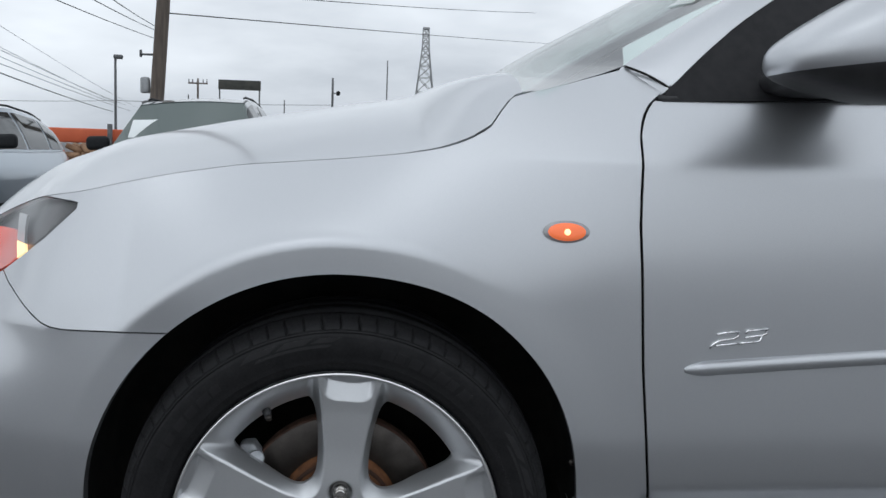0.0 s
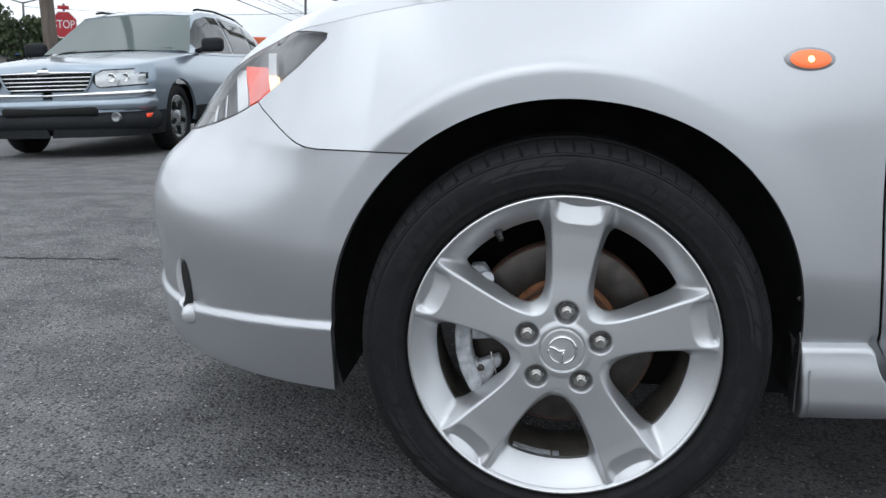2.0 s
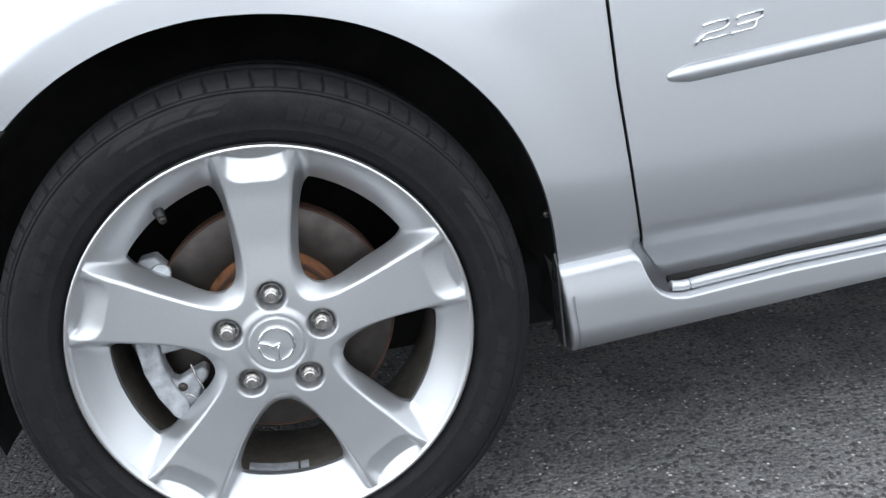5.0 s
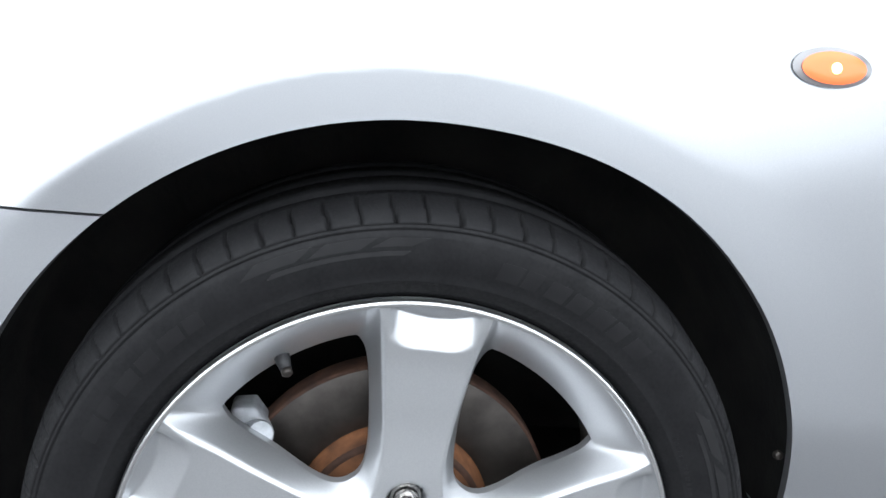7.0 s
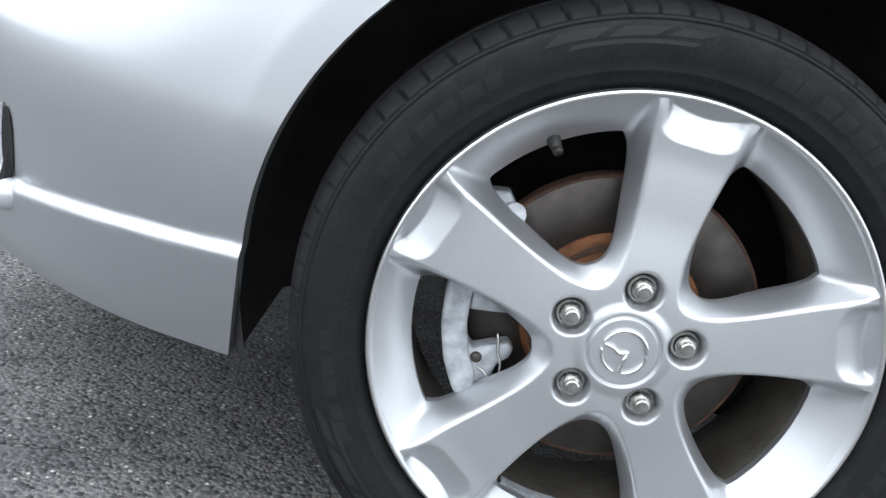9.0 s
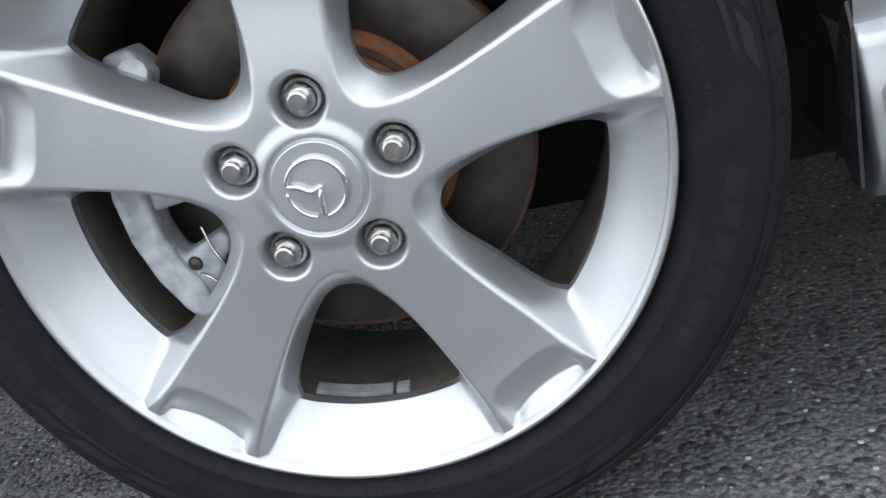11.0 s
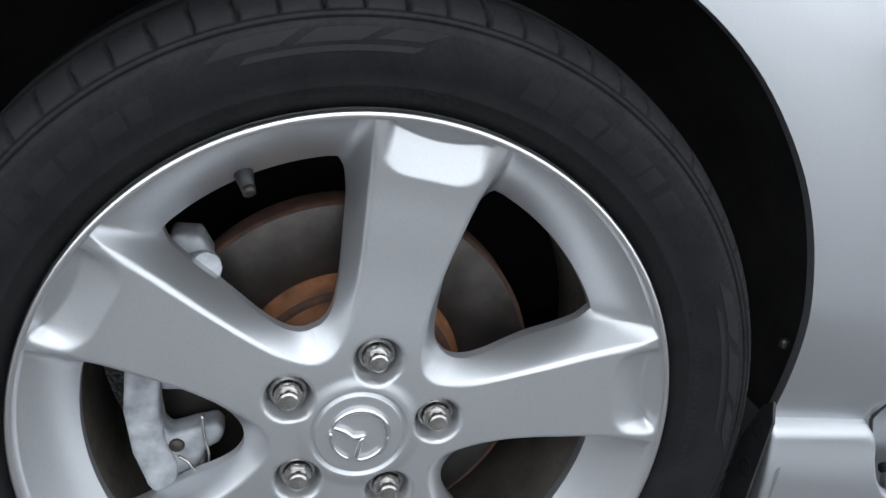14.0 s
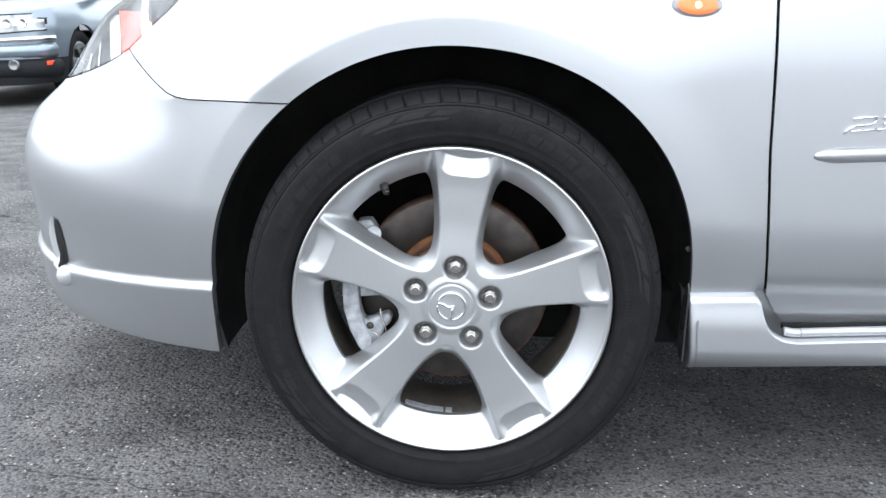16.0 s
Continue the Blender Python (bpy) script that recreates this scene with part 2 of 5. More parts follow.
def steps(a, b, n):
    return [a + (b - a) * i / n for i in range(n + 1)]


def rail(points, n):
    """n + 1 points evenly along a smooth line through the given ones."""
    p = [Vector(q) for q in points]
    p = [p[0] * 2 - p[1]] + p + [p[-1] * 2 - p[-2]]
    fine = []
    for i in range(1, len(p) - 2):
        for k in range(24):
            t = k / 24
            a, b, c, d = p[i - 1], p[i], p[i + 1], p[i + 2]
            fine.append(0.5 * (2 * b + (c - a) * t + (2 * a - 5 * b + 4 * c - d) * t * t + (3 * b - a - 3 * c + d) * t ** 3))
    fine.append(p[-2])
    dist = [0.0]
    for a, b in zip(fine, fine[1:]):
        dist.append(dist[-1] + (b - a).length)
    out = []
    for k in range(n + 1):
        s = dist[-1] * k / n
        out.append(Vector([float(np.interp(s, dist, [q[c] for q in fine])) for c in range(3)]))
    return out


def strip_bm(lines, bulge=0.0, bm=None):
    """A sheet through several lines of equally many points."""
    bm = bm or bmesh.new()
    rows = [[bm.verts.new(q) for q in line] for line in lines]
    for a, b in zip(rows, rows[1:]):
        for i in range(len(a) - 1):
            bm.faces.new((a[i], a[i + 1], b[i + 1], b[i]))
    bmesh.ops.recalc_face_normals(bm, faces=bm.faces)
    return bm


# ---- the silver hatchback: shape of its skin ----
MID = 0.86                      # the car's centre line
ARCH = (-0.004, 0.322, 0.3565)   # wheel arch: centre x, z, radius


def arch_gap(x, z):
    """Distance outside the wheel arch's edge, which swells towards the door."""
    a = math.degrees(math.atan2(x - ARCH[0], z - ARCH[1]))
    return math.hypot(x - ARCH[0], z - ARCH[1]) - ARCH[2] - arch_swell(a)


def arch_swell(a):
    return 0.0105 * smooth(2, 42, a) * smooth(86, 52, a)


def base_y(x):
    return -0.004 + 0.034 * smooth(-0.06, 0.85, x) + 0.03 * smooth(1.6, 3.0, x)


def outline(a):
    """Plan outline: a is x along the side, and goes on round the nose to the centre line."""
    if a >= -0.15:
        return a, base_y(a)
    f = min(1.0, (-0.15 - a) / 1.30) * math.pi / 2
    n = 2.5
    return -0.15 - 0.76 * math.sin(f) ** (2 / n), base_y(-0.15) + (MID - base_y(-0.15)) * (1 - max(0.0, math.cos(f)) ** (2 / n))


FRONT_Z = np.array([0.15, 0.20, 0.31, 0.36, 0.39, 0.44, 0.47, 0.50, 0.53, 0.56, 0.60, 0.65, 0.70, 0.76, 0.80, 0.9])
FRONT_I = np.array([0.09, 0.06, 0.042, 0.036, 0.030, 0.026, 0.030, 0.040, 0.058, 0.095, 0.124, 0.150, 0.168, 0.212, 0.258, 0.4])
FINE_Z = np.linspace(0.15, 0.9, 151)
FINE_I = np.convolve(np.pad(np.interp(FINE_Z, FRONT_Z, FRONT_I), 4, mode="edge"), np.ones(9) / 9, mode="valid")
TOP_X = [-0.95, -0.86, -0.75, -0.681, -0.643, -0.594, -0.547, -0.50, -0.47, -0.44, -0.40, -0.376, -0.328, -0.251, -0.162, -0.008, 0.08, 0.141, 0.188, 0.213, 0.227, 0.246, 0.270, 0.30, 0.43, 0.487, 1.0]
TOP_Z = [0.56, 0.578, 0.607, 0.642, 0.685, 0.718, 0.741, 0.756, 0.763, 0.769, 0.775, 0.779, 0.791, 0.808, 0.823, 0.837, 0.847, 0.859, 0.877, 0.895, 0.916, 0.940, 0.948, 0.955, 0.994, 0.957, 0.965]


TOP_FX = np.linspace(-0.95, 1.0, 391)
TOP_FZ = np.convolve(np.pad(np.interp(TOP_FX, TOP_X, TOP_Z), 4, mode="edge"), np.ones(9) / 9, mode="valid")


def top_z(x):
    return float(np.interp(x, TOP_FX, TOP_FZ)) if x < 0.2 else float(np.interp(x, TOP_X, TOP_Z))


def lip_z(x):
    return float(np.interp(x, [-0.66, -0.582, -0.485, -0.377], [0.282, 0.292, 0.302, 0.310]))


def skin(a, z, lift=0.0):
    """A point of the body's side and nose at height z."""
    x, y = outline(a)
    x2, y2 = outline(a - 0.01)
    x1, y1 = outline(a + 0.01)
    nx, ny = -(y2 - y1), (x2 - x1)
    k = math.hypot(nx, ny)
    nx, ny = -nx / k, -ny / k          # inward
    f = smooth(-0.36, -0.70, x)
    side = 0.055 * max(0.0, (0.44 - z) / 0.25) ** 1.5
    back = smooth(-0.20, 0.48, x)
    ring = 0.404 + 0.008 * smooth(0.0, 0.3, x)       # outer edge of the flare round the wheel arch
    start = max(0.590, ARCH[1] + math.sqrt(max(0.0, ring ** 2 - (x - ARCH[0]) ** 2)))
    start += (0.65 - start) * smooth(0.12, 0.42, x)
    peak = 0.842 + 0.2 * x + 0.1 * x * x
    tip = 0.075 + 0.045 * smooth(-0.45, 0.0, x) - 0.070 * back
    side += tip * max(0.0, (z - start) / (peak - start)) ** (1.08 + 0.5 * back + 0.45 * smooth(0.06, 0.36, x))
    side += 0.42 * smooth(0.08, 0.42, x) * max(0.0, z - 0.845)
    nose = float(np.interp(z, FINE_Z, FINE_I))
    inset = side + (nose - side) * f
    proud = 0.010 * smooth(lip_z(x) + 0.007, lip_z(x) - 0.004, z) if x < 0.0 else 0.0   # lower lip of the bumper
    inset -= proud
    if x > 0.45:                       # crease above the sill
        inset += 0.012 * smooth(0.36, 0.33, z)
    px, py = x + nx * (inset + lift), y + ny * (inset + lift)
    r = math.hypot(px - ARCH[0], z - ARCH[1])
    if r < 0.64 and px > -0.45:
        flare = y - 0.006 * (1 - 0.95 * smooth(-0.12, -0.28, px) * smooth(0.66, 0.56, z)) * (1 - 0.8 * smooth(0.04, 0.26, px)) - proud + lift + 0.055 * max(0.0, (0.44 - z) / 0.25) ** 1.5 + 0.45 * max(0.0, r - ring + 0.007) + 0.75 * max(0.0, r - ring - 0.002)
        soft_w = 0.003
        py += 0.07 * min(0.05, max(0.0, r - ring)) * smooth(0.64, 0.47, r) * smooth(-0.44, -0.37, px) * smooth(0.0, -0.2, px) * smooth(0.64, 0.58, z)   # the bumper falls away outside the flare
        d = max(0.0, 1 - abs(py - flare) / soft_w)
        py += (min(py, flare) - soft_w * d * d / 4 - py) * (1 - smooth(0.02, 0.26, px))
    if 0.0 < px < 0.42:                # lip of the arch turned outward towards the door
        py -= 0.003 * smooth(0.45, 0.357, r) * smooth(0.0, 0.16, px) * smooth(0.34, 0.46, z)
    return Vector((px, py, z))


def crest(a):
    """The height at which the skin ends and the bonnet begins."""
    lo, hi = 0.55, 1.02
    for _ in range(24):
        z = (lo + hi) / 2
        if z <= top_z(skin(a, z).x):
            lo = z
        else:
            hi = z
    return lo


def on_skin(x, z, lift=0.0):
    """The skin's point at a given x and z, on the side or the nose."""
    lo, hi = -1.40, 3.4
    for _ in range(40):
        m = (lo + hi) / 2
        if skin(m, z).x < x:
            lo = m
        else:
            hi = m
    return skin(lo, z, lift)


def curve(xs, zs):
    return lambda x: float(np.interp(x, xs, zs))


SEAM = curve([-0.60, -0.53, -0.505, -0.485, -0.468, -0.45, -0.433, -0.42, -0.405, -0.385, -0.33, -0.20], [0.70, 0.648, 0.637, 0.629, 0.6205, 0.611, 0.602, 0.5955, 0.591, 0.589, 0.590, 0.591])
LAMP_LOW = curve([-0.95, -0.755, -0.70, -0.648, -0.596, -0.548, -0.53, -0.483, -0.436, -0.409, -0.383, -0.375], [0.53, 0.576, 0.586, 0.600, 0.619, 0.641, 0.648, 0.677, 0.709, 0.733, 0.757, 0.766])
LAMP_TOP = curve([-0.95, -0.50, -0.48, -0.45, -0.421, -0.395, -0.383, -0.375], [0.90, 0.80, 0.762, 0.7635, 0.763, 0.7615, 0.7595, 0.757])
DOOR_EDGE = curve([0.28, 0.30, 0.33, 0.36, 0.42, 0.546, 0.671, 0.752, 0.80, 0.881, 0.905, 0.919, 0.934, 0.961], [0.505, 0.487, 0.468, 0.461, 0.453, 0.440, 0.432, 0.4265, 0.4275, 0.432, 0.438, 0.444, 0.454, 0.486])
BUMPER_LOW = curve([-0.95, -0.62, -0.30], [0.195, 0.194, 0.196])
GAP = 0.0022


def skin_part(name, parent, mat, u, v, cuts, label="", lift=0.0, n=(60, 50), t=0.004, mirror=True):
    """Panel over u = along the outline, v = 0..1 from the underside to the crest; and its twin on the other side."""
    low = 0.17

    def at(p):
        return p[0], low + (crests(p[0]) - low) * p[1]

    cache = {}

    def crests(a):
        k = round(a, 5)
        if k not in cache:
            cache[k] = crest(a)
        return cache[k]

    known = {}

    def spot(p):
        k = (round(p[0], 6), round(p[1], 6))
        if k not in known:
            known[k] = skin(*at(p))
        return known[k]

    full = [lambda p, g=g: g(spot(p)) for g in cuts]
    place = lambda a, q: skin(*at((a, q)), lift)
    bm = sheet_bm(steps(*u, n[0]), steps(*v, n[1]), place, full)
    bmesh.ops.recalc_face_normals(bm, faces=bm.faces)
    out = [f for f in bm.faces if f.normal.y > 0.2]
    if len(out) > len(bm.faces) / 2:
        bmesh.ops.reverse_faces(bm, faces=bm.faces)
    twin = bm.copy() if mirror else None
    edge_return(bm, t)
    ob = part(name, bm, mat, parent, label)
    if mirror:
        for vt in twin.verts:
            vt.co.y = 2 * MID - vt.co.y
        bmesh.ops.reverse_faces(twin, faces=twin.faces)
        edge_return(twin, t)
        part(name, twin, mat, parent, label)
    return ob


car = thing("hatchback_car", "silver metallic hatchback with side skirts parked on asphalt", "car")

skin_part("front_fender", car, SILVER, (0.52, -0.62), (0, 1), [
    lambda q: arch_gap(q.x, q.z),
    lambda q: DOOR_EDGE(q.z) - GAP - q.x,
    lambda q: q.z - SEAM(q.x) - GAP / 2 if q.x < 0 else 1,
    lambda q: max(LAMP_LOW(q.x) - q.z - GAP, q.z - LAMP_TOP(q.x) - GAP) if q.x < -0.381 else 1,
    lambda q: top_z(q.x) - q.z - GAP * (0.4 + 1.2 * smooth(0.05, 0.2, q.x)),
    lambda q: q.z - 0.318,
], n=(210, 160), t=0.009)

skin_part("front_bumper", car, SILVER, (-0.20, -1.45), (0, 1), [
    lambda q: math.hypot(q.x - ARCH[0], max(0.0, q.z - ARCH[1])) - ARCH[2],
    lambda q: SEAM(q.x) - GAP / 2 - q.z if q.x > -0.530 else LAMP_LOW(q.x) - GAP - q.z,
    lambda q: q.z - BUMPER_LOW(q.x),
], n=(190, 120), t=0.014)
for flip in (0, 1):
    line = [skin(a, BUMPER_LOW(-0.4) + 0.001, 0.012) for a in steps(-0.385, -1.40, 50)]
    if flip:
        line = [Vector((p.x, 2 * MID - p.y, p.z)) for p in line]
    part("bumper_lip", tube_bm(line, 0.0075, 8), BLACK_PLASTIC, car, "black plastic lower lip")


# headlamp: clear cover, and behind it bezel, amber turn lamp, bright reflector
def lamp_cuts(x0=-9, x1=-0.381, grow=0.0):
    return [
        lambda q: q.z - LAMP_LOW(q.x) - GAP + grow,
        lambda q: min(top_z(q.x) - GAP, LAMP_TOP(q.x)) - q.z + grow,
        lambda q: x1 - q.x,
        lambda q: q.x - x0,
        lambda q: 0.62 - q.y,
    ]


bez = skin_part("headlamp", car, BEZEL, (-0.34, -1.10), (0.5, 1), lamp_cuts(grow=0.006), "dark-bezelled headlamp with amber turn lamp", 0.022, (60, 30), 0.003)


def lamp_piece(name, mat, x0, x1, z0, z1, lift, label, slant=0.0):
    skin_part(name, bez, mat, (-0.36, -1.0), (0.5, 1), [
        lambda q: q.z - max(LAMP_LOW(q.x) + 0.006, z0),
        lambda q: min(top_z(q.x) - 0.006, LAMP_TOP(q.x) - 0.004, z1) - q.z,
        lambda q: x1 + slant * (q.z - 0.66) - q.x,
        lambda q: q.x - x0 - slant * (q.z - 0.66),
    ], label, lift, (70, 30), 0.004, mirror=False)


lamp_piece("turn_lamp", AMBER_DIM, -0.582, -0.506, 0.58, 0.704, 0.010, "red-orange turn lamp", -0.5)
lamp_piece("turn_strip", LIP, -0.502, -0.472, 0.692, 0.729, 0.009, "bright white reflector strip", -0.68)
lamp_piece("turn_bulb", WHITE_GLOW, -0.502, -0.472, 0.58, 0.691, 0.009, "lit orange bulb", -0.68)
lamp_piece("reflector", LIP, -0.617, -0.585, 0.58, 0.697, 0.010, "bright chrome reflector", -0.42)
# thin chrome strips standing in for bright reflection streaks on the bezel
lamp_piece("bezel_glint", CHROME, -0.700, -0.690, 0.57, 0.66, 0.012, "", -0.42)
lamp_piece("bezel_glint", CHROME, -0.660, -0.655, 0.57, 0.69, 0.012, "", -0.42)
skin_part("lamp_cover", bez, LENS, (-0.34, -1.10), (0.5, 1), lamp_cuts(), "clear plastic cover", 0.0, (60, 30), 0.003, mirror=False)


# bonnet
def bonnet_rim(a):
    z = crest(a)
    return skin(a, z)


def spine(x):
    return float(np.interp(x, [-0.92, -0.86, -0.78, -0.68, -0.58, -0.46, -0.25, 0.0, 0.22, 0.40], [0.585, 0.630, 0.690, 0.765, 0.824, 0.866, 0.909, 0.954, 0.986, 0.998]))


RIM = {}


def bonnet(a, v):
    k = round(a, 5)
    if k not in RIM:
        RIM[k] = bonnet_rim(a)
    b = RIM[k]
    y = b.y + (MID - b.y) * v
    k = 2.0 + 11.0 * smooth(0.10, 0.25, b.x)
    z = b.z + (max(spine(b.x), b.z) - b.z) * (1 - (1 - v) ** k)
    return Vector((b.x, y, z))


def bonnet_back(p):
    q = bonnet(*p)
    return 0.262 - 0.16 * smooth(0.10, MID, q.y) - q.x


bm = sheet_bm(steps(0.34, -1.45, 130), steps(0.0, 1.0, 24), bonnet, [lambda p: bonnet(*p).x - -0.93, bonnet_back])
bmesh.ops.recalc_face_normals(bm, faces=bm.faces)
if sum(f.normal.z for f in bm.faces) < 0:
    bmesh.ops.reverse_faces(bm, faces=bm.faces)
geom = bm.verts[:] + bm.edges[:] + bm.faces[:]
dup = bmesh.ops.duplicate(bm, geom=geom)["geom"]
for e in dup:
    if isinstance(e, bmesh.types.BMVert):
        e.co.y = 2 * MID - e.co.y
bmesh.ops.reverse_faces(bm, faces=[e for e in dup if isinstance(e, bmesh.types.BMFace)])
bmesh.ops.remove_doubles(bm, verts=bm.verts, dist=0.0008)
edge_return(bm, 0.006)
part("bonnet", bm, SILVER, car)

# front door, rear door and quarter: same skin further back
SILL = curve([0.44, 0.50, 0.66, 3.4], [0.276, 0.278, 0.285, 0.321])
belt = lambda x: 0.938 + 0.03 * max(0.0, x - 0.45)


def upper_cut(q):
    return belt(q.x) - q.z


DOOR_X = [(0.40, 1.50), (1.505, 2.35), (2.355, 3.25)]
for name, (x0, x1) in zip(("front_door", "rear_door", "rear_quarter_panel"), DOOR_X):
    cuts = [upper_cut, lambda q, x1=x1: x1 - q.x, lambda q: q.z - SILL(q.x)]
    cuts.append((lambda q: q.x - DOOR_EDGE(q.z) - GAP) if name == "front_door" else (lambda q, x0=x0: q.x - x0))
    if name != "front_door":
        cuts.append(lambda q: math.hypot(q.x - 2.64, q.z - ARCH[1]) - ARCH[2])
    skin_part(name, car, SILVER, (x0, x1 + 0.02), (0, 1), cuts, n=(50, 60))


# dark strips that show in the gaps
def gap_strip(name, us, vs, cuts):
    skin_part(name, car, DARK, us, vs, cuts, "", 0.012, (60, 60), 0.002)


for u0, u1, side in ((0.75, 0.30, 1), (-0.26, -0.60, -1)):
    gap_strip("inner_panel", (u0, u1), (0.0, 1.0), [
        lambda q: arch_gap(q.x, q.z) - 0.006,
        lambda q: (LAMP_LOW(q.x) - q.z - 0.004) if q.x < -0.377 else 1,
        lambda q: top_z(q.x) - q.z - 0.006, lambda q: q.z - 0.325 if q.x > 0 else q.z - 0.255])
gutter = [skin(a, crest(a) - 0.004, 0.016) for a in steps(0.26, -0.36, 40)]
part("bonnet_gutter", tube_bm(gutter, 0.006, 6), DARK, car)


# painted sill behind skirt and door
skin_part("sill", car, SILVER, (0.42, 2.25), (0.0, 0.5), [lambda q: q.z - 0.235, lambda q: 0.335 - q.z, lambda q: q.x - 0.447], "", 0.0075, (60, 40), 0.002)


# side skirt with its raised front end
SKIRT_TOP = curve([0.33, 0.352, 0.448, 0.456, 0.463, 0.470, 0.479, 0.495, 0.514, 0.66, 2.30], [0.333, 0.333, 0.337, 0.330, 0.305, 0.290, 0.279, 0.270, 0.267, 0.275, 0.31])


def skirt(x, v):
    z0 = 0.213 + 0.058 * max(0.0, x - 0.36) * (1 if x < 1 else 0.0) + (0.037 if x >= 1 else 0)
    z = z0 + (SKIRT_TOP(x) - z0) * v
    y = base_y(x) - 0.004 + 0.006 * smooth(0.28, 0.335, z) + 0.028 * max(0.0, (0.25 - z) / 0.04) ** 2
    y += 0.014 * smooth(0.93, 1.0, v) ** 2
    return Vector((x + 0.012 * (1 - v) * (1 if x < 0.36 else 0), y, z))


for side in (0, 1):
    bm = sheet_bm(steps(0.352, 0.56, 60) + steps(0.58, 2.27, 40), steps(0, 1, 26), skirt)
    front = [skirt(0.352, j / 26) for j in range(27)]
    rows = [[bm.verts.new(p + Vector((dx, dy, 0))) for p in front] for dx, dy in ((0, 0), (-0.0025, 0.0012), (-0.004, 0.004), (-0.0045, 0.012), (-0.004, 0.055))]
    for r0, r1 in zip(rows, rows[1:]):
        for j in range(26):
            bm.faces.new((r0[j], r0[j + 1], r1[j + 1], r1[j]))
    bmesh.ops.remove_doubles(bm, verts=bm.verts, dist=0.0004)
    if side:
        for vt in bm.verts:
            vt.co.y = 2 * MID - vt.co.y
    bmesh.ops.recalc_face_normals(bm, faces=bm.faces)
    ok = sum(f.normal.y * f.calc_area() for f in bm.faces)
    if (ok > 0) != (side == 1):
        bmesh.ops.reverse_faces(bm, faces=bm.faces)
    sk = part("side_skirt", bm, SILVER, car, "silver side skirt with raised front end")
    if not side:
        # chrome-like strip between skirt and door, in two lengths
        for x0, x1 in ((0.500, 0.524), (0.5255, 2.2)):
            pts = [skirt(x, 1.0) + Vector((0, 0.006, 0.0065)) for x in steps(x0, x1, 12)]
            part("sill_strip", tube_bm(pts, 0.0075, 10), SILVER, sk)
        part("sill_gap", tube_bm([skirt(x, 1.0) + Vector((0, 0.016, 0.0125)) for x in steps(0.50, 2.2, 20)], 0.005, 6), DARK, sk)


# ---- wheels ----
PHI = radians(3.5)


def hole(r):
    """How far the wall beside a spoke runs before the window opens."""
    return 0.0086 + 0.0012 * smooth(0.11, 0.08, r)


def wall_depth(r):
    """Shallow in the scoops by the hub, deeper between the spokes."""
    return 0.017 + 0.019 * smooth(0.080, 0.150, r)


def smin(a, b, k):
    h = max(0.0, k - abs(a - b)) / k
    return min(a, b) - h * h * k / 4


def wheel_field(r, th):
    """Below 0: spoke, hub or rim face; above: falls away to the windows. Also the place across and along the spoke."""
    s = (th - PHI + math.pi / 5) % (2 * math.pi / 5) - math.pi / 5
    across, along = r * math.sin(s), r * math.cos(s)
    w = 0.0275 + 0.0175 * smooth(0.085, 0.25, along) + 0.004 * smooth(0.09, 0.05, along)
    other = r * math.sin(2 * math.pi / 5 - abs(s)) - w        # the next spoke
    d = smin(abs(across) - w, other, 0.030)
    return smin(d, (0.2285 - r) * 0.245, 0.0115), across, along


NUTS = [(0.05715 * math.sin(PHI + k * 2 * math.pi / 5), 0.05715 * math.cos(PHI + k * 2 * math.pi / 5)) for k in range(5)]


def wheel_face(r, th):
    d, across, along = wheel_field(r, th)
    y = -0.013 + 0.004 * smooth(0.05, 0.13, r) - 0.004 * smooth(0.17, 0.225, r)
    if d > -0.002:
        t = (d + 0.002) / (hole(r) + 0.002)
        y += wall_depth(r) * (0.75 * t + 0.25 * t * t)
    # scooped pocket at the spoke's tip: a long slope, then a curved wall up to the rim
    u = abs(across) / 0.0335
    if u < 1.15 and along > 0.17:
        inner = 0.1905 + 0.012 * u ** 4
        outer = 0.2160 + 0.0090 * u * u
        fall = min(1.0, max(0.0, (r - inner) / (outer - inner)))
        rise = min(1.0, max(0.0, (0.2290 - r) / (0.2290 - min(outer, 0.2275))))
        y += 0.0105 * min(fall, rise) * smooth(1.06, 0.90, u)
    x, z = r * math.sin(th), r * math.cos(th)
    for nx, nz in NUTS:
        q = math.hypot(x - nx, z - nz)
        y += 0.019 * smooth(0.0185, 0.0125, q)
    y -= 0.0025 * smooth(0.047, 0.036, r)
    y += 0.0025 * smooth(0.0350, 0.0335, r) - 0.0025 * smooth(0.0320, 0.0312, r)
    if r > 0.2283:
        y = -0.0165 + 0.002 * smooth(0.2305, 0.2327, r)
    return y


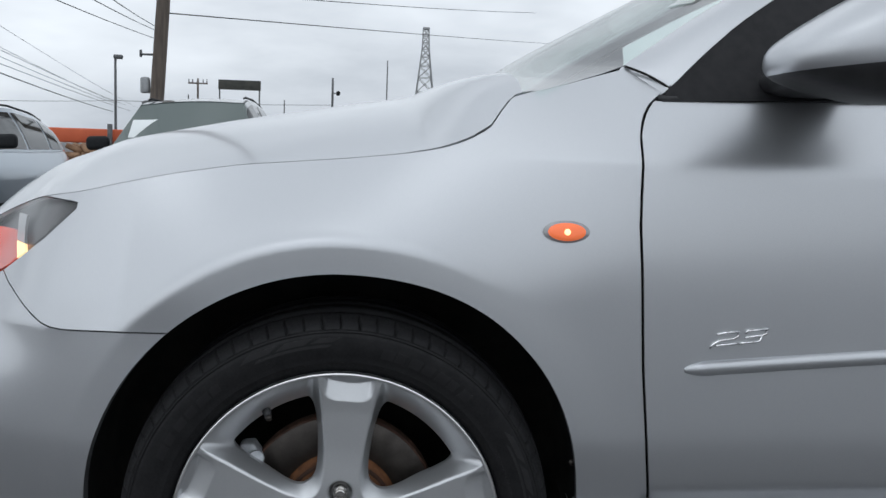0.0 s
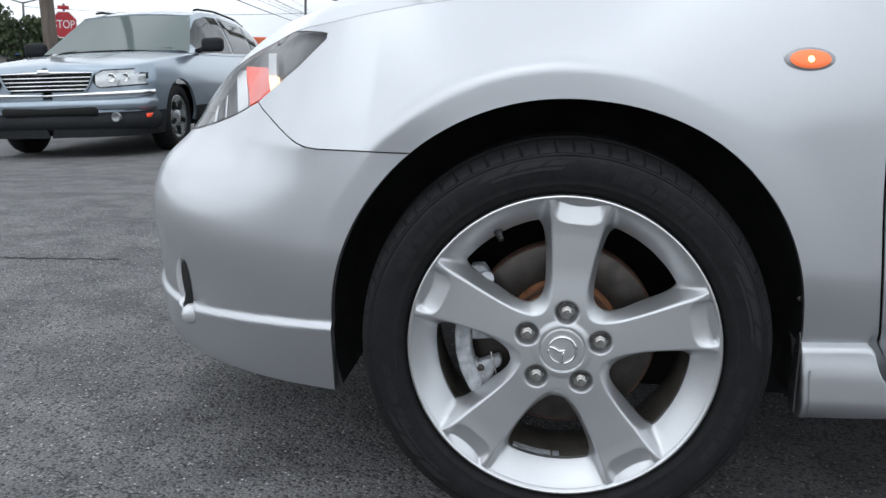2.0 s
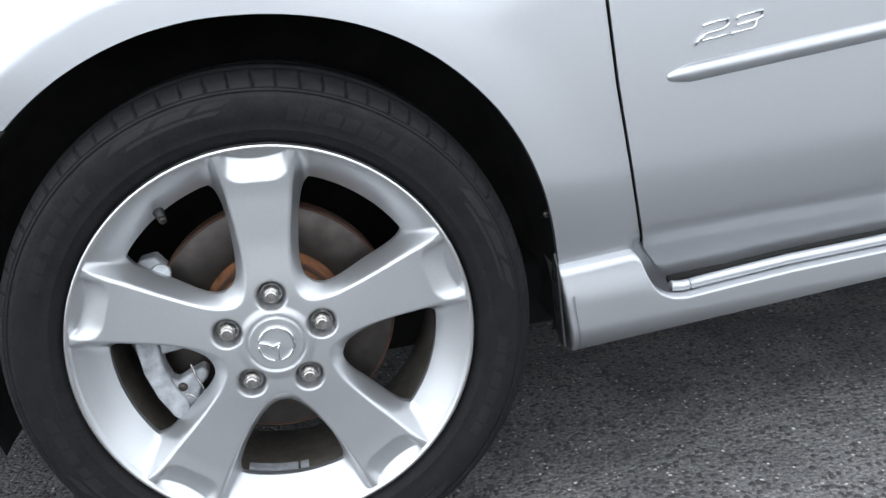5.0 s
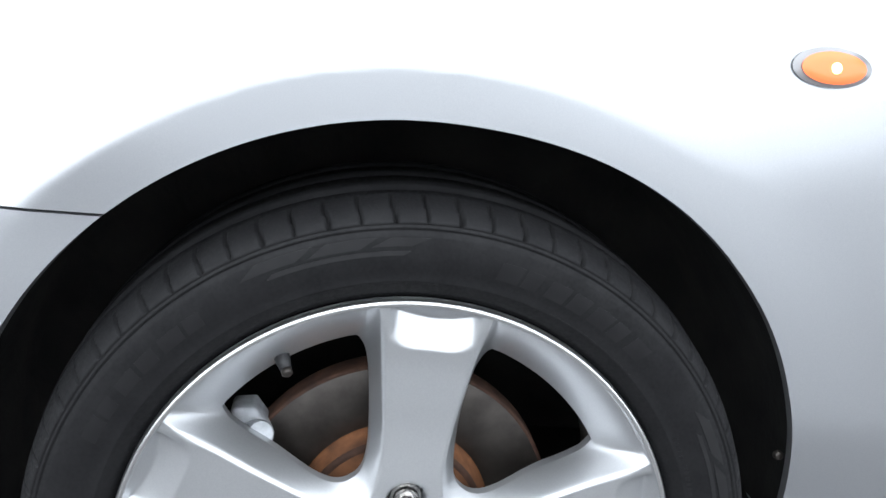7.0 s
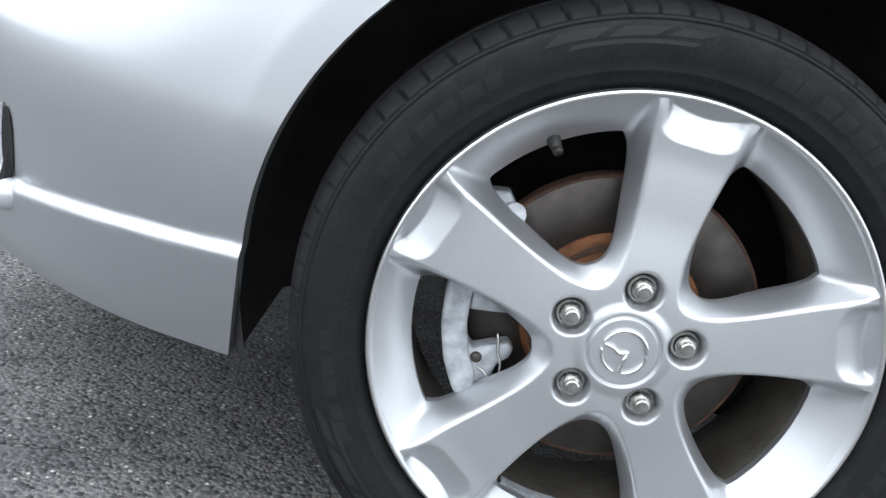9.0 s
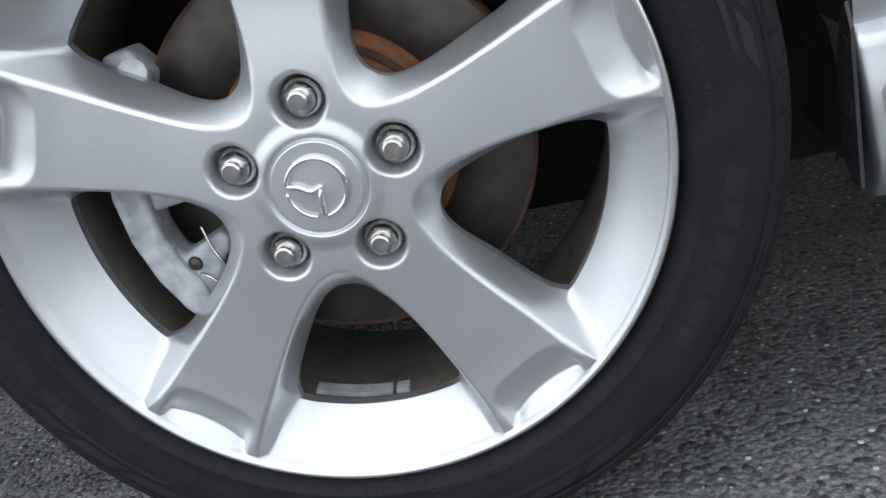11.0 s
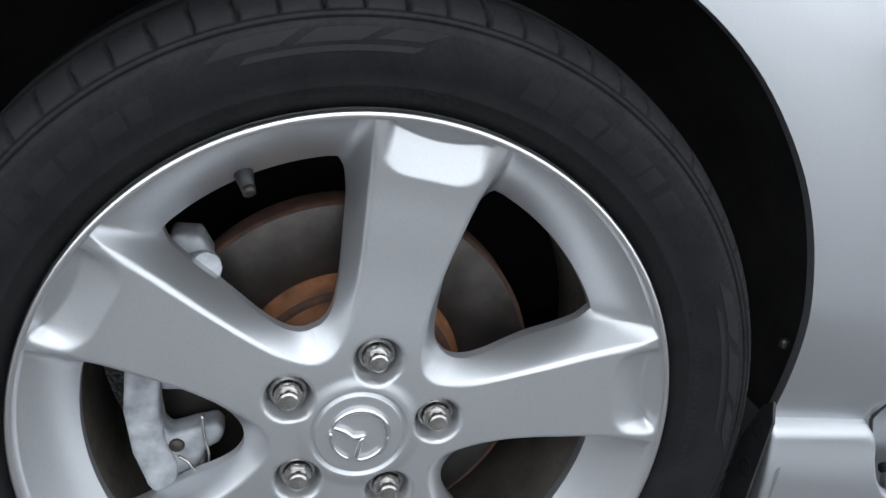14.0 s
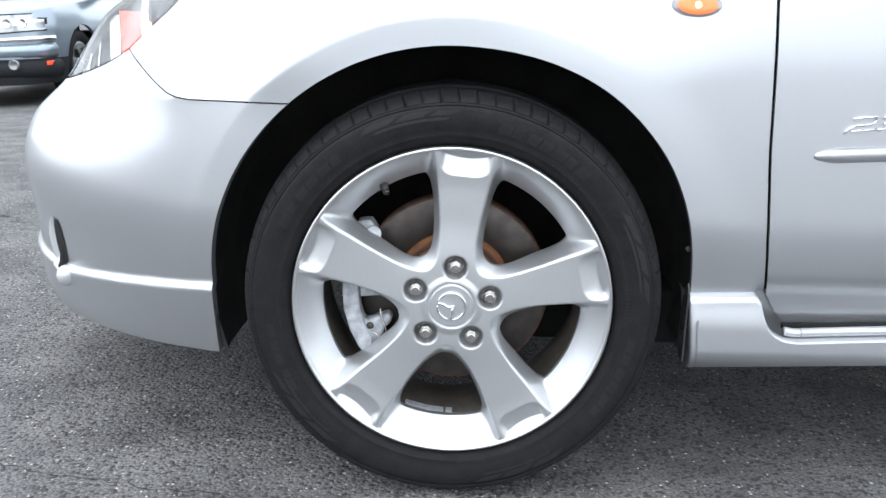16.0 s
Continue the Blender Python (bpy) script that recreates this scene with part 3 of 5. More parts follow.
def wheel_mesh():
    rs = steps(0.001, 0.028, 3) + steps(0.030, 0.036, 8) + steps(0.0375, 0.078, 24) + steps(0.081, 0.182, 34) + steps(0.1835, 0.2327, 40)
    half = math.pi / 5

    def turn(r, q):
        """Angle from the spoke's middle line; most of the steps lie at the spoke's edge."""
        along = r
        w = 0.0275 + 0.0175 * smooth(0.085, 0.25, along) + 0.004 * smooth(0.09, 0.05, along)
        e = min(math.asin(min(0.99, w / max(r, w))), half * 0.7)
        e0, e1 = e * 0.97, min(e + (hole(r) + 0.002) / max(r, 0.02), half * 0.93)
        if q < 0.35:
            return e0 * q / 0.35
        if q < 0.8:
            return e0 + (e1 - e0) * (q - 0.35) / 0.45
        return e1 + (half - e1) * (q - 0.8) / 0.2

    qs = steps(0, 0.35, 15) + steps(0.35, 0.8, 13)[1:] + steps(0.8, 1.0, 11)[1:]
    bm = bmesh.new()
    for k in range(5):
        for sgn in (-1, 1):
            ang = lambda r, q: PHI + k * 2 * half + sgn * turn(r, q)
            sheet_bm(rs, qs, lambda r, q: Vector((r * math.sin(ang(r, q)), wheel_face(r, ang(r, q)), r * math.cos(ang(r, q)))), [lambda p: hole(p[0]) - wheel_field(p[0], ang(*p))[0]], bm)
    bmesh.ops.remove_doubles(bm, verts=bm.verts, dist=0.00012)
    bmesh.ops.recalc_face_normals(bm, faces=bm.faces)
    if sum(f.normal.y * f.calc_area() for f in bm.faces) > 0:
        bmesh.ops.reverse_faces(bm, faces=bm.faces)
    made = {}
    for e in [e for e in bm.edges if len(e.link_faces) == 1 and 0.03 < e.verts[0].co.xz.length < 0.2315]:
        a, b = e.link_loops[0].vert, e.link_loops[0].link_loop_next.vert
        for v in (a, b):
            if v not in made:
                made[v] = bm.verts.new(v.co + Vector((0, 0.009, 0)))
        bm.faces.new((b, a, made[a], made[b]))
        e.smooth = False
    return bm


TREAD = 74
SIDE_R = (0.247, 0.258, 0.270, 0.284, 0.2915)
SIDE_Y = (-0.0165, -0.0205, -0.0225, -0.0220, -0.0192)


def tyre_mesh():
    prof = [(0.2225, 0.006), (0.2315, 0.0005), (0.2345, -0.005), (0.238, -0.0100), (0.2415, -0.0135), (0.247, -0.0165), (0.2478, -0.0174), (0.2492, -0.0180), (0.2500, -0.0178), (0.258, -0.0205), (0.270, -0.0225),
            (0.284, -0.0220), (0.2885, -0.0203), (0.2890, -0.0192), (0.2900, -0.0192), (0.2905, -0.0200), (0.2922, -0.0193), (0.2927, -0.0182), (0.2937, -0.0182), (0.2942, -0.0186),
            (0.2965, -0.0165), (0.2995, -0.0125), (0.3025, -0.0065), (0.3050, 0.001), (0.3070, 0.0085), (0.3085, 0.018), (0.3098, 0.029),
            (0.3035, 0.030), (0.3035, 0.038), (0.3115, 0.039), (0.3125, 0.075), (0.3065, 0.076), (0.3065, 0.084),
            (0.3125, 0.085), (0.3125, 0.12), (0.3065, 0.121), (0.3065, 0.129), (0.3115, 0.13), (0.3105, 0.16), (0.302, 0.19), (0.28, 0.203), (0.24, 0.19), (0.226, 0.18)]

    def cut(r, h, a, i, k):
        """Slanting slits across the shoulder blocks, each with a longer and a shorter neighbour."""
        if 20 <= i <= 24:
            ph = (k + (i - 20) // 3) % 16
            if ph == 0 or (ph == 1 and i < 22 and (k // 16) % 2):
                return r - 0.0055, h + 0.0045
        return r, h

    bm = revolve_bm(prof, TREAD * 16, displace=cut)
    for v in bm.verts:                # flattened at the ground
        if v.co.z < -0.3075:
            v.co.z = -0.3075 + (v.co.z + 0.3075) * 0.35
    bmesh.ops.recalc_face_normals(bm, faces=bm.faces)
    return bm


def sidewall_patch(a0, a1, r0, r1, lift=0.0006, slant=0.0, n=6, m=3):
    """A low raised patch on the tyre's side, between two angles and two radii."""
    bm = bmesh.new()
    rows = []
    for i in range(n + 1):
        row = []
        for j in range(m + 1):
            r = r0 + (r1 - r0) * j / m
            t = radians(a0 + (a1 - a0) * i / n + slant * (j / m - 0.5))
            row.append(bm.verts.new((r * math.sin(t), float(np.interp(r, SIDE_R, SIDE_Y)) - lift, r * math.cos(t))))
        rows.append(row)
    for p, q in zip(rows, rows[1:]):
        for j in range(m):
            bm.faces.new((p[j], p[j + 1], q[j + 1], q[j]))
    bmesh.ops.recalc_face_normals(bm, faces=bm.faces)
    if sum(f.normal.y for f in bm.faces) > 0:
        bmesh.ops.reverse_faces(bm, faces=bm.faces)
    edge_return(bm, lift + 0.0002)
    return bm


def wheel_bits(wheel, mirrored):
    part("tyre", tyre_mesh(), RUBBER, wheel, "black tyre with grooved shoulder")
    tyre = [o for o in wheel.children if o.name.startswith("tyre")][-1]
    # raised marks on the sidewall: plain blocks for the maker's words, fine bars for the small print
    for a0, a1, n, r0, r1 in ((12, 43, 7, 0.2605, 0.2755), (-66, -36, 6, 0.2620, 0.2740), (98, 128, 6, 0.2610, 0.2730), (-122, -98, 5, 0.2620, 0.2720)):
        w = (a1 - a0) / n
        for k in range(n):
            part("sidewall_mark", sidewall_patch(a0 + w * (k + 0.06), a0 + w * (k + (0.92, 0.70, 0.88, 0.80)[k % 4]), r0, r1, 0.00025, 0.5), RUBBER_MARK, tyre)
    rnd = random.Random(12)
    for a0, a1, r0, h in ((-12, 2, 0.2475, 0.0011), (24, 44, 0.2490, 0.0009), (60, 92, 0.2530, 0.0016), (-100, -82, 0.2520, 0.0011), (150, 176, 0.2500, 0.0011)):
        t = a0
        while t < a1:
            w = rnd.uniform(0.35, 1.0)
            part("sidewall_print", sidewall_patch(t, t + w, r0 - h, r0 + h, 0.0005, 0.0, 1, 1), RUBBER_MARK, tyre)
            t += w + rnd.uniform(0.25, 0.7)
    # smooth wedges moulded beside the words
    for a0 in (-28, 58, 142, -142):
        for off, span, r0, r1, sl in ((0, 9, 0.2770, 0.2850, 3.0), (11, 8, 0.2765, 0.2845, 3.0), (3, 22, 0.2705, 0.2740, 1.2), (21, 6, 0.2775, 0.2840, 3.0)):
            part("sidewall_wedge", sidewall_patch(a0 + off, a0 + off + span, r0, r1, 0.0004, sl, 10, 2), RUBBER_SMOOTH, tyre)
    first = None
    for nx, nz in NUTS:
        if first is None:
            bm = revolve_bm([(0.0, -0.0165), (0.0055, -0.0165), (0.0068, -0.0155), (0.0070, -0.009), (0.0084, -0.0085), (0.0098, -0.007), (0.0100, 0.004)], 24)
            hexa = revolve_bm([(0.0, -0.009), (0.0098, -0.0088), (0.0106, -0.0075), (0.0106, 0.004)], 6, bm=bm)
            revolve_bm([(0.0108, -0.0035), (0.0128, -0.002), (0.0132, 0.002)], 28, bm=bm)
            bmesh.ops.recalc_face_normals(bm, faces=bm.faces)
            first = part("lug_nut", bm, STEEL, wheel, "shiny steel lug nut", flat=True)
            first.location = (nx, 0, nz)
        else:
            o = first.copy()
            scene.collection.objects.link(o)
            o.location = (nx, 0, nz)
            o.rotation_euler = (0, random.uniform(0, 1), 0)
    cap = part("centre_cap", revolve_bm([(0.0, -0.0160), (0.020, -0.0156), (0.0275, -0.0150), (0.0295, -0.0140), (0.0300, -0.009)], 64), ALLOY, wheel, "silver centre cap")
    part("cap_seam", revolve_bm([(0.0296, -0.0143), (0.0300, -0.0149), (0.0306, -0.0147), (0.0308, -0.0140)], 64), DARK, cap)
    ring = [(0.0203 * math.cos(t), -0.0172, 0.0203 * math.sin(t)) for t in steps(radians(-84), radians(166), 48)]
    em = tube_bm([Vector(p) for p in ring], [0.0011 + 0.0011 * math.sin(math.pi * (k + 6) / 60) for k in range(49)], 8)
    tube_bm([(0.0203 * math.cos(t), -0.0172, 0.0203 * math.sin(t)) for t in steps(radians(180), radians(258), 14)], 0.0013, 8, em)
    tube_bm(rail([(-0.0195, -0.0172, 0.0045), (-0.011, -0.0178, 0.0025), (-0.004, -0.0180, -0.0015), (0.0045, -0.0172, 0.0008)], 14), [0.0010 + 0.0013 * math.sin(math.pi * (k + 2) / 18) for k in range(15)], 8, em)
    tube_bm(rail([(0.0025, -0.0176, -0.001), (0.0012, -0.0180, -0.008), (0.0004, -0.0172, -0.0195)], 12), [0.0010 + 0.0012 * math.sin(math.pi * (k + 2) / 16) for k in range(13)], 8, em)
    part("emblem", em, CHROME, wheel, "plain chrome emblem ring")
    # valve
    va = radians(-32)
    vb = tube_bm([(0.203 * math.sin(va), 0.030, 0.203 * math.cos(va)), (0.196 * math.sin(va), 0.020, 0.196 * math.cos(va)), (0.188 * math.sin(va), 0.010, 0.188 * math.cos(va))], [0.0085, 0.0065, 0.0045], 10)
    stem = part("valve_stem", vb, BLACK_PLASTIC, wheel, "black rubber valve stem")
    part("valve_cap", tube_bm([(0.189 * math.sin(va), 0.011, 0.189 * math.cos(va)), (0.1865 * math.sin(va), 0.008, 0.1865 * math.cos(va)), (0.1858 * math.sin(va), 0.007, 0.1858 * math.cos(va))], [0.0048, 0.0046, 0.0030], 10), DISC, stem)
    # brake
    bm = revolve_bm([(0.086, 0.0695), (0.089, 0.0680), (0.1448, 0.0680), (0.1465, 0.0695), (0.1465, 0.092), (0.080, 0.092)], 120)
    part("brake_disc", bm, DISC, wheel, "grey-brown steel brake disc")
    part("disc_rim", revolve_bm([(0.1432, 0.0679), (0.1450, 0.0675), (0.1466, 0.0690), (0.1468, 0.091)], 120), RUST_DARK, wheel, "rusty disc edge")
    bm = revolve_bm([(0.0, 0.046), (0.078, 0.046), (0.0835, 0.050), (0.086, 0.0675), (0.0895, 0.0677)], 90)
    bmesh.ops.recalc_face_normals(bm, faces=bm.faces)
    part("brake_hat", bm, RUST, wheel, "rust-brown disc hat")
    part("hat_edge", revolve_bm([(0.0775, 0.0456), (0.0800, 0.0452), (0.0822, 0.0462), (0.0830, 0.0500)], 90), RUST_DARK, wheel, "dark rusted rim of the disc hat")
    # caliper: an arched outer band, a housing towards the hub with a boss, a lower carrier
    def block(points, y0, y1, name, round_by=0.004):
        bm = bmesh.new()
        lo = [bm.verts.new((x, y0, z)) for x, z in points]
        hi = [bm.verts.new((x, y1, z)) for x, z in points]
        bm.faces.new(lo)
        bm.faces.new(hi[::-1])
        for i in range(len(points)):
            j = (i + 1) % len(points)
            bm.faces.new((lo[i], hi[i], hi[j], lo[j]))
        bmesh.ops.recalc_face_normals(bm, faces=bm.faces)
        bmesh.ops.bevel(bm, geom=bm.edges[:], offset=round_by, segments=2, affect="EDGES", profile=0.6)
        return part(name, bm, CALIPER, wheel if name == "brake_caliper" else cal)

    polar = lambda r, a: (r * math.sin(radians(a)), r * math.cos(radians(a)))
    cal = block([polar(0.166, a) for a in (-62, -75, -88, -100, -112, -122)] + [(-0.136, -0.095), (-0.119, -0.094), (-0.120, -0.070)] + [polar(0.141, a) for a in (-112, -100, -88, -75, -62)], 0.030, 0.062, "brake_caliper", 0.005)
    cal["label"] = "weathered pale aluminium brake caliper"
    block([(-0.140, 0.034), (-0.108, 0.026), (-0.100, 0.004), (-0.104, -0.006), (-0.140, -0.010)], 0.036, 0.062, "caliper_bridge")
    block([(-0.139, -0.036), (-0.128, -0.047), (-0.112, -0.040), (-0.096, -0.034), (-0.089, -0.040), (-0.092, -0.050), (-0.101, -0.057), (-0.106, -0.076), (-0.122, -0.084), (-0.138, -0.066)], 0.036, 0.060, "caliper_housing")
    block([(-0.119, -0.086), (-0.108, -0.072), (-0.099, -0.078), (-0.101, -0.100), (-0.113, -0.106), (-0.127, -0.100)], 0.046, 0.066, "caliper_carrier")
    block([(-0.146, 0.104), (-0.126, 0.106), (-0.112, 0.086), (-0.122, 0.064), (-0.142, 0.056), (-0.152, 0.076)], 0.054, 0.085, "caliper_ear")
    bm = tube_bm([(-0.119, 0.036, 0.091), (-0.120, 0.040, 0.089), (-0.126, 0.056, 0.080)], [0.0105, 0.0125, 0.0135], 12)
    part("caliper_bolt", bm, CALIPER, cal, flat=True)
    bm = tube_bm([(-0.119, 0.046, 0.080), (-0.119, 0.048, 0.060), (-0.121, 0.052, 0.036)], [0.007, 0.0065, 0.0075], 10)
    part("guide_pin", bm, CALIPER, cal)
    part("housing_bolt", revolve_bm([(0.0, -0.003), (0.0045, -0.0025), (0.006, 0.0), (0.0062, 0.004)], 12), DISC, cal).location = (-0.123, 0.036, -0.055)
    wire = [(-0.108, 0.034, -0.026), (-0.104, 0.031, -0.044), (-0.099, 0.030, -0.056), (-0.0985, 0.032, -0.070), (-0.101, 0.036, -0.086), (-0.102, 0.040, -0.098)]
    part("wear_wire", tube_bm(rail(wire, 24), 0.0013, 6), STEEL, cal, "thin grey sensor wire")
    wire = [(-0.121, 0.034, -0.063), (-0.113, 0.031, -0.066), (-0.106, 0.031, -0.075), (-0.1015, 0.034, -0.083)]
    part("wear_wire", tube_bm(rail(wire, 16), 0.0012, 6), STEEL, cal, "thin grey sensor wire")
    # balance weights stuck inside the barrel
    for a0, a1 in ((-160, -178), (-179, -182)):
        bm = bmesh.new()
        rows = [[bm.verts.new((r * math.sin(radians(t)), y, r * math.cos(radians(t)))) for r, y in ((0.1990, 0.0445), (0.1950, 0.0445), (0.1945, 0.056), (0.1980, 0.056))] for t in steps(a0, a1, 8)]
        for p, q in zip(rows, rows[1:]):
            for j in range(4):
                bm.faces.new((p[j], p[(j + 1) % 4], q[(j + 1) % 4], q[j]))
        bm.faces.new(rows[0])
        bm.faces.new(rows[-1][::-1])
        bmesh.ops.recalc_face_normals(bm, faces=bm.faces)
        part("balance_weight", bm, CALIPER, wheel, "small silver balance weight", flat=True)
    return wheel


wheel = part("wheel", wheel_mesh(), ALLOY, car, "silver five-spoke alloy wheel")
wheel.location = (0, 0, 0.31)
wheel.rotation_euler = (radians(0.9), 0, 0)
wheel_bits(wheel, False)
bb = revolve_bm([(0.2327, -0.0145), (0.2335, -0.008), (0.231, 0.0), (0.21, 0.03), (0.2000, 0.043)], 140)
bmesh.ops.recalc_face_normals(bb, faces=bb.faces)
part("rim_flange", bb, ALLOY, wheel)
bb = revolve_bm([(0.2000, 0.043), (0.1985, 0.046), (0.1975, 0.06), (0.197, 0.10), (0.203, 0.16), (0.218, 0.19), (0.226, 0.20)], 140)
bmesh.ops.recalc_face_normals(bb, faces=bb.faces)
part("barrel", bb, BARREL, wheel, "barrel brown with brake dust")
part("wheel_lip", revolve_bm([(0.2285, -0.0172), (0.2300, -0.0180), (0.2318, -0.0176), (0.2330, -0.0155), (0.2332, -0.012)], 200), LIP, wheel, "bright machined rim edge")

for x, flip in ((2.64, False), (0.0, True), (2.64, True)):
    w = copy_thing(wheel, pose(x, 2 * MID if flip else 0, 0.31, 0, 0, 180 if flip else 0))
    w.parent = car

# wheel wells
def edge_y(a):
    r = ARCH[2] + arch_swell(math.degrees(a))
    return on_skin(ARCH[0] + r * math.sin(a), max(0.25, ARCH[1] + r * math.cos(a))).y + 0.007


for x in (0.0, 2.64):
    for flip in (False, True):
        bm = bmesh.new()
        rows = []
        for k in range(41):
            a = radians(-110 + 214 * k / 40)
            e = ARCH[2] + arch_swell(math.degrees(a))
            rows.append([bm.verts.new((x + ARCH[0] + r * math.sin(a), y, ARCH[1] + r * math.cos(a))) for r, y in ((e + 0.001, edge_y(a)), (e + 0.012, edge_y(a) + 0.014), (e + 0.016, 0.10), (e + 0.016, 0.30), (0.0, 0.32))])
        for r0, r1 in zip(rows, rows[1:]):
            for j in range(4):
                bm.faces.new((r0[j], r0[j + 1], r1[j + 1], r1[j]))
        if flip:
            for v in bm.verts:
                v.co.y = 2 * MID - v.co.y
        bmesh.ops.recalc_face_normals(bm, faces=bm.faces)
        part("wheel_well_liner", bm, LINER, car, "black wheel well liner")

# ---- the hatchback's smaller parts ----
part("underbody", box_bm((3.2, 1.36, 0.10), (1.45, MID, 0.24), 0.02), DARK, car)
# unseen panel, added to keep light from passing behind the bumper
part("nose_light_block", box_bm((0.33, 1.08, 0.03), (-0.525, MID, 0.215), 0.01), BLACK_PLASTIC, car, "unseen black panel added to shade the ground under the bumper")


def both_sides(name, make, mat, parent, label="", t=0.004):
    for side in (0, 1):
        bm = make()
        if side:
            for v in bm.verts:
                v.co.y = 2 * MID - v.co.y
        bmesh.ops.recalc_face_normals(bm, faces=bm.faces)
        if sum((f.calc_center_median() - Vector((1.3, MID, 0.9))).dot(f.normal) for f in bm.faces) < 0:
            bmesh.ops.reverse_faces(bm, faces=bm.faces)
        edge_return(bm, t)
        part(name, bm, mat, parent, label)


GLASS_EDGE = [(0.285, 0.106, 0.947), (0.374, 0.142, 0.975), (0.434, 0.160, 0.999), (0.500, 0.190, 1.046), (0.573, 0.220, 1.094), (0.82, 0.285, 1.245), (1.08, 0.325, 1.375), (1.30, 0.335, 1.425)]
g = rail([(0.405, 0.135, 0.972), (0.424, 0.150, 0.994)] + GLASS_EDGE[3:], 40)
d = rail([(0.465, 0.122, 0.940), (0.487, 0.106, 0.961), (0.555, 0.128, 1.025), (0.640, 0.152, 1.092), (0.85, 0.215, 1.225), (1.12, 0.27, 1.36), (1.34, 0.285, 1.405)], 40)
ease = [smooth(0, 6, i) for i in range(41)]
m = [(a + b) / 2 + Vector((-0.006, -0.012, 0.008)) * e for a, b, e in zip(g, d, ease)]
m1 = [a * 0.75 + b * 0.25 + Vector((-0.005, -0.008, 0.007)) * e for a, b, e in zip(g, d, ease)]
m2 = [a * 0.25 + b * 0.75 + Vector((-0.004, -0.009, 0.005)) * e for a, b, e in zip(g, d, ease)]
both_sides("windscreen_pillar", lambda: strip_bm([g, m1, m, m2, d]), SILVER, car, t=0.008)

# seam between pillar and fender
for flip in (0, 1):
    line = [Vector((0.424 + 0.061 * u, 0.1435 - 0.034 * u - 0.006 * math.sin(math.pi * u), 0.993 - 0.033 * u + 0.002 * math.sin(math.pi * u))) for u in steps(0, 1, 8)]
    part("pillar_seam", tube_bm([Vector((p.x, 2 * MID - p.y if flip else p.y, p.z)) for p in line], 0.0022, 6), DARK, car)

# windscreen: through the two edges, bowed forward at the middle
ge = rail(GLASS_EDGE, 30)
lines = []
for k in range(17):
    v = k / 16
    lines.append([Vector((q.x - 0.17 * math.sin(math.pi * v) * (1 - 0.75 * i / 30), q.y + (2 * MID - 2 * q.y) * v, q.z + 0.018 * math.sin(math.pi * v))) for i, q in enumerate(ge)])
wsb = strip_bm(lines)
ws = part("windscreen", wsb, SCREEN_GLASS, car, "pale green tinted windscreen")
ws.visible_shadow = False
TRIM = vary(material("satin_black_trim", (0.02, 0.02, 0.022), 0.5, 0.0, 0.0, 0.2), 60, (0.014, 0.014, 0.016), (0.022, 0.022, 0.024), 5.0)
SEAL = vary(material("glass_seal", (0.02, 0.02, 0.02), 0.6), 80, (0.015, 0.015, 0.016), (0.03, 0.03, 0.03))
STICKER = material("paper_sticker", (0.75, 0.78, 0.78), 0.6)
ws_q = [lines[1][10], lines[1][14], lines[2][14], lines[2][10]]
c0, cu, cv = ws_q[0], ws_q[1] - ws_q[0], ws_q[3] - ws_q[0]
bm = bmesh.new()
for k in range(6):
    v0 = 0.06 + k * 0.15
    quad = [c0 + cu * u + cv * v + Vector((-0.002, -0.003, 0.001)) for u, v in ((0.05, v0), (0.95 - 0.1 * (k % 3), v0), (0.95 - 0.1 * (k % 3), v0 + 0.09), (0.05, v0 + 0.09))]
    bm.faces.new([bm.verts.new(q) for q in quad])
part("sticker", bm, STICKER, ws, "white lettered paper sticker of plain bars")

# roof, tailgate and far glass close the cabin
roof = []
for k in range(13):
    v = k / 12
    roof.append([Vector((x, 0.335 - 0.01 * i + (2 * MID - 2 * (0.335 - 0.01 * i)) * v, z + 0.035 * math.sin(math.pi * v))) for i, (x, z) in enumerate(((1.30, 1.425), (1.6, 1.455), (2.2, 1.45), (2.75, 1.40), (3.05, 1.33)))])
rb = strip_bm(roof)
edge_return(rb, 0.02)
part("roof", rb, SILVER, car)
both_sides("roof_rail", lambda: strip_bm([rail([(1.30, 0.335, 1.425), (1.6, 0.325, 1.455), (2.2, 0.315, 1.45), (3.05, 0.295, 1.33), (3.3, 0.26, 1.15)], 20), rail([(1.34, 0.285, 1.405), (1.6, 0.27, 1.42), (2.2, 0.26, 1.41), (2.95, 0.24, 1.30), (3.28, 0.16, 0.98)], 20)]), SILVER, car, t=0.01)
both_sides("side_glass", lambda: strip_bm([rail([(0.70, 0.165, 0.97), (0.72, 0.19, 1.11), (0.85, 0.222, 1.22), (1.12, 0.277, 1.355), (1.6, 0.277, 1.415), (2.2, 0.267, 1.405), (2.95, 0.247, 1.295)], 30), rail([(0.70, 0.160, 0.955), (0.78, 0.115, 0.95), (1.0, 0.085, 0.955), (1.3, 0.08, 0.965), (1.7, 0.08, 0.975), (2.3, 0.085, 0.99), (3.2, 0.15, 1.00)], 30)]), GLASS, car, "dark side glass", t=0.003)
bm = strip_bm([[Vector((3.05 + 0.32 * u, 0.30 - 0.12 * u + (2 * MID - 2 * (0.30 - 0.12 * u)) * v, 1.33 - 0.33 * u + 0.03 * math.sin(math.pi * v))) for u in (0, 0.5, 1)] for v in steps(0, 1, 8)])
part("tailgate_glass", bm, GLASS, car)
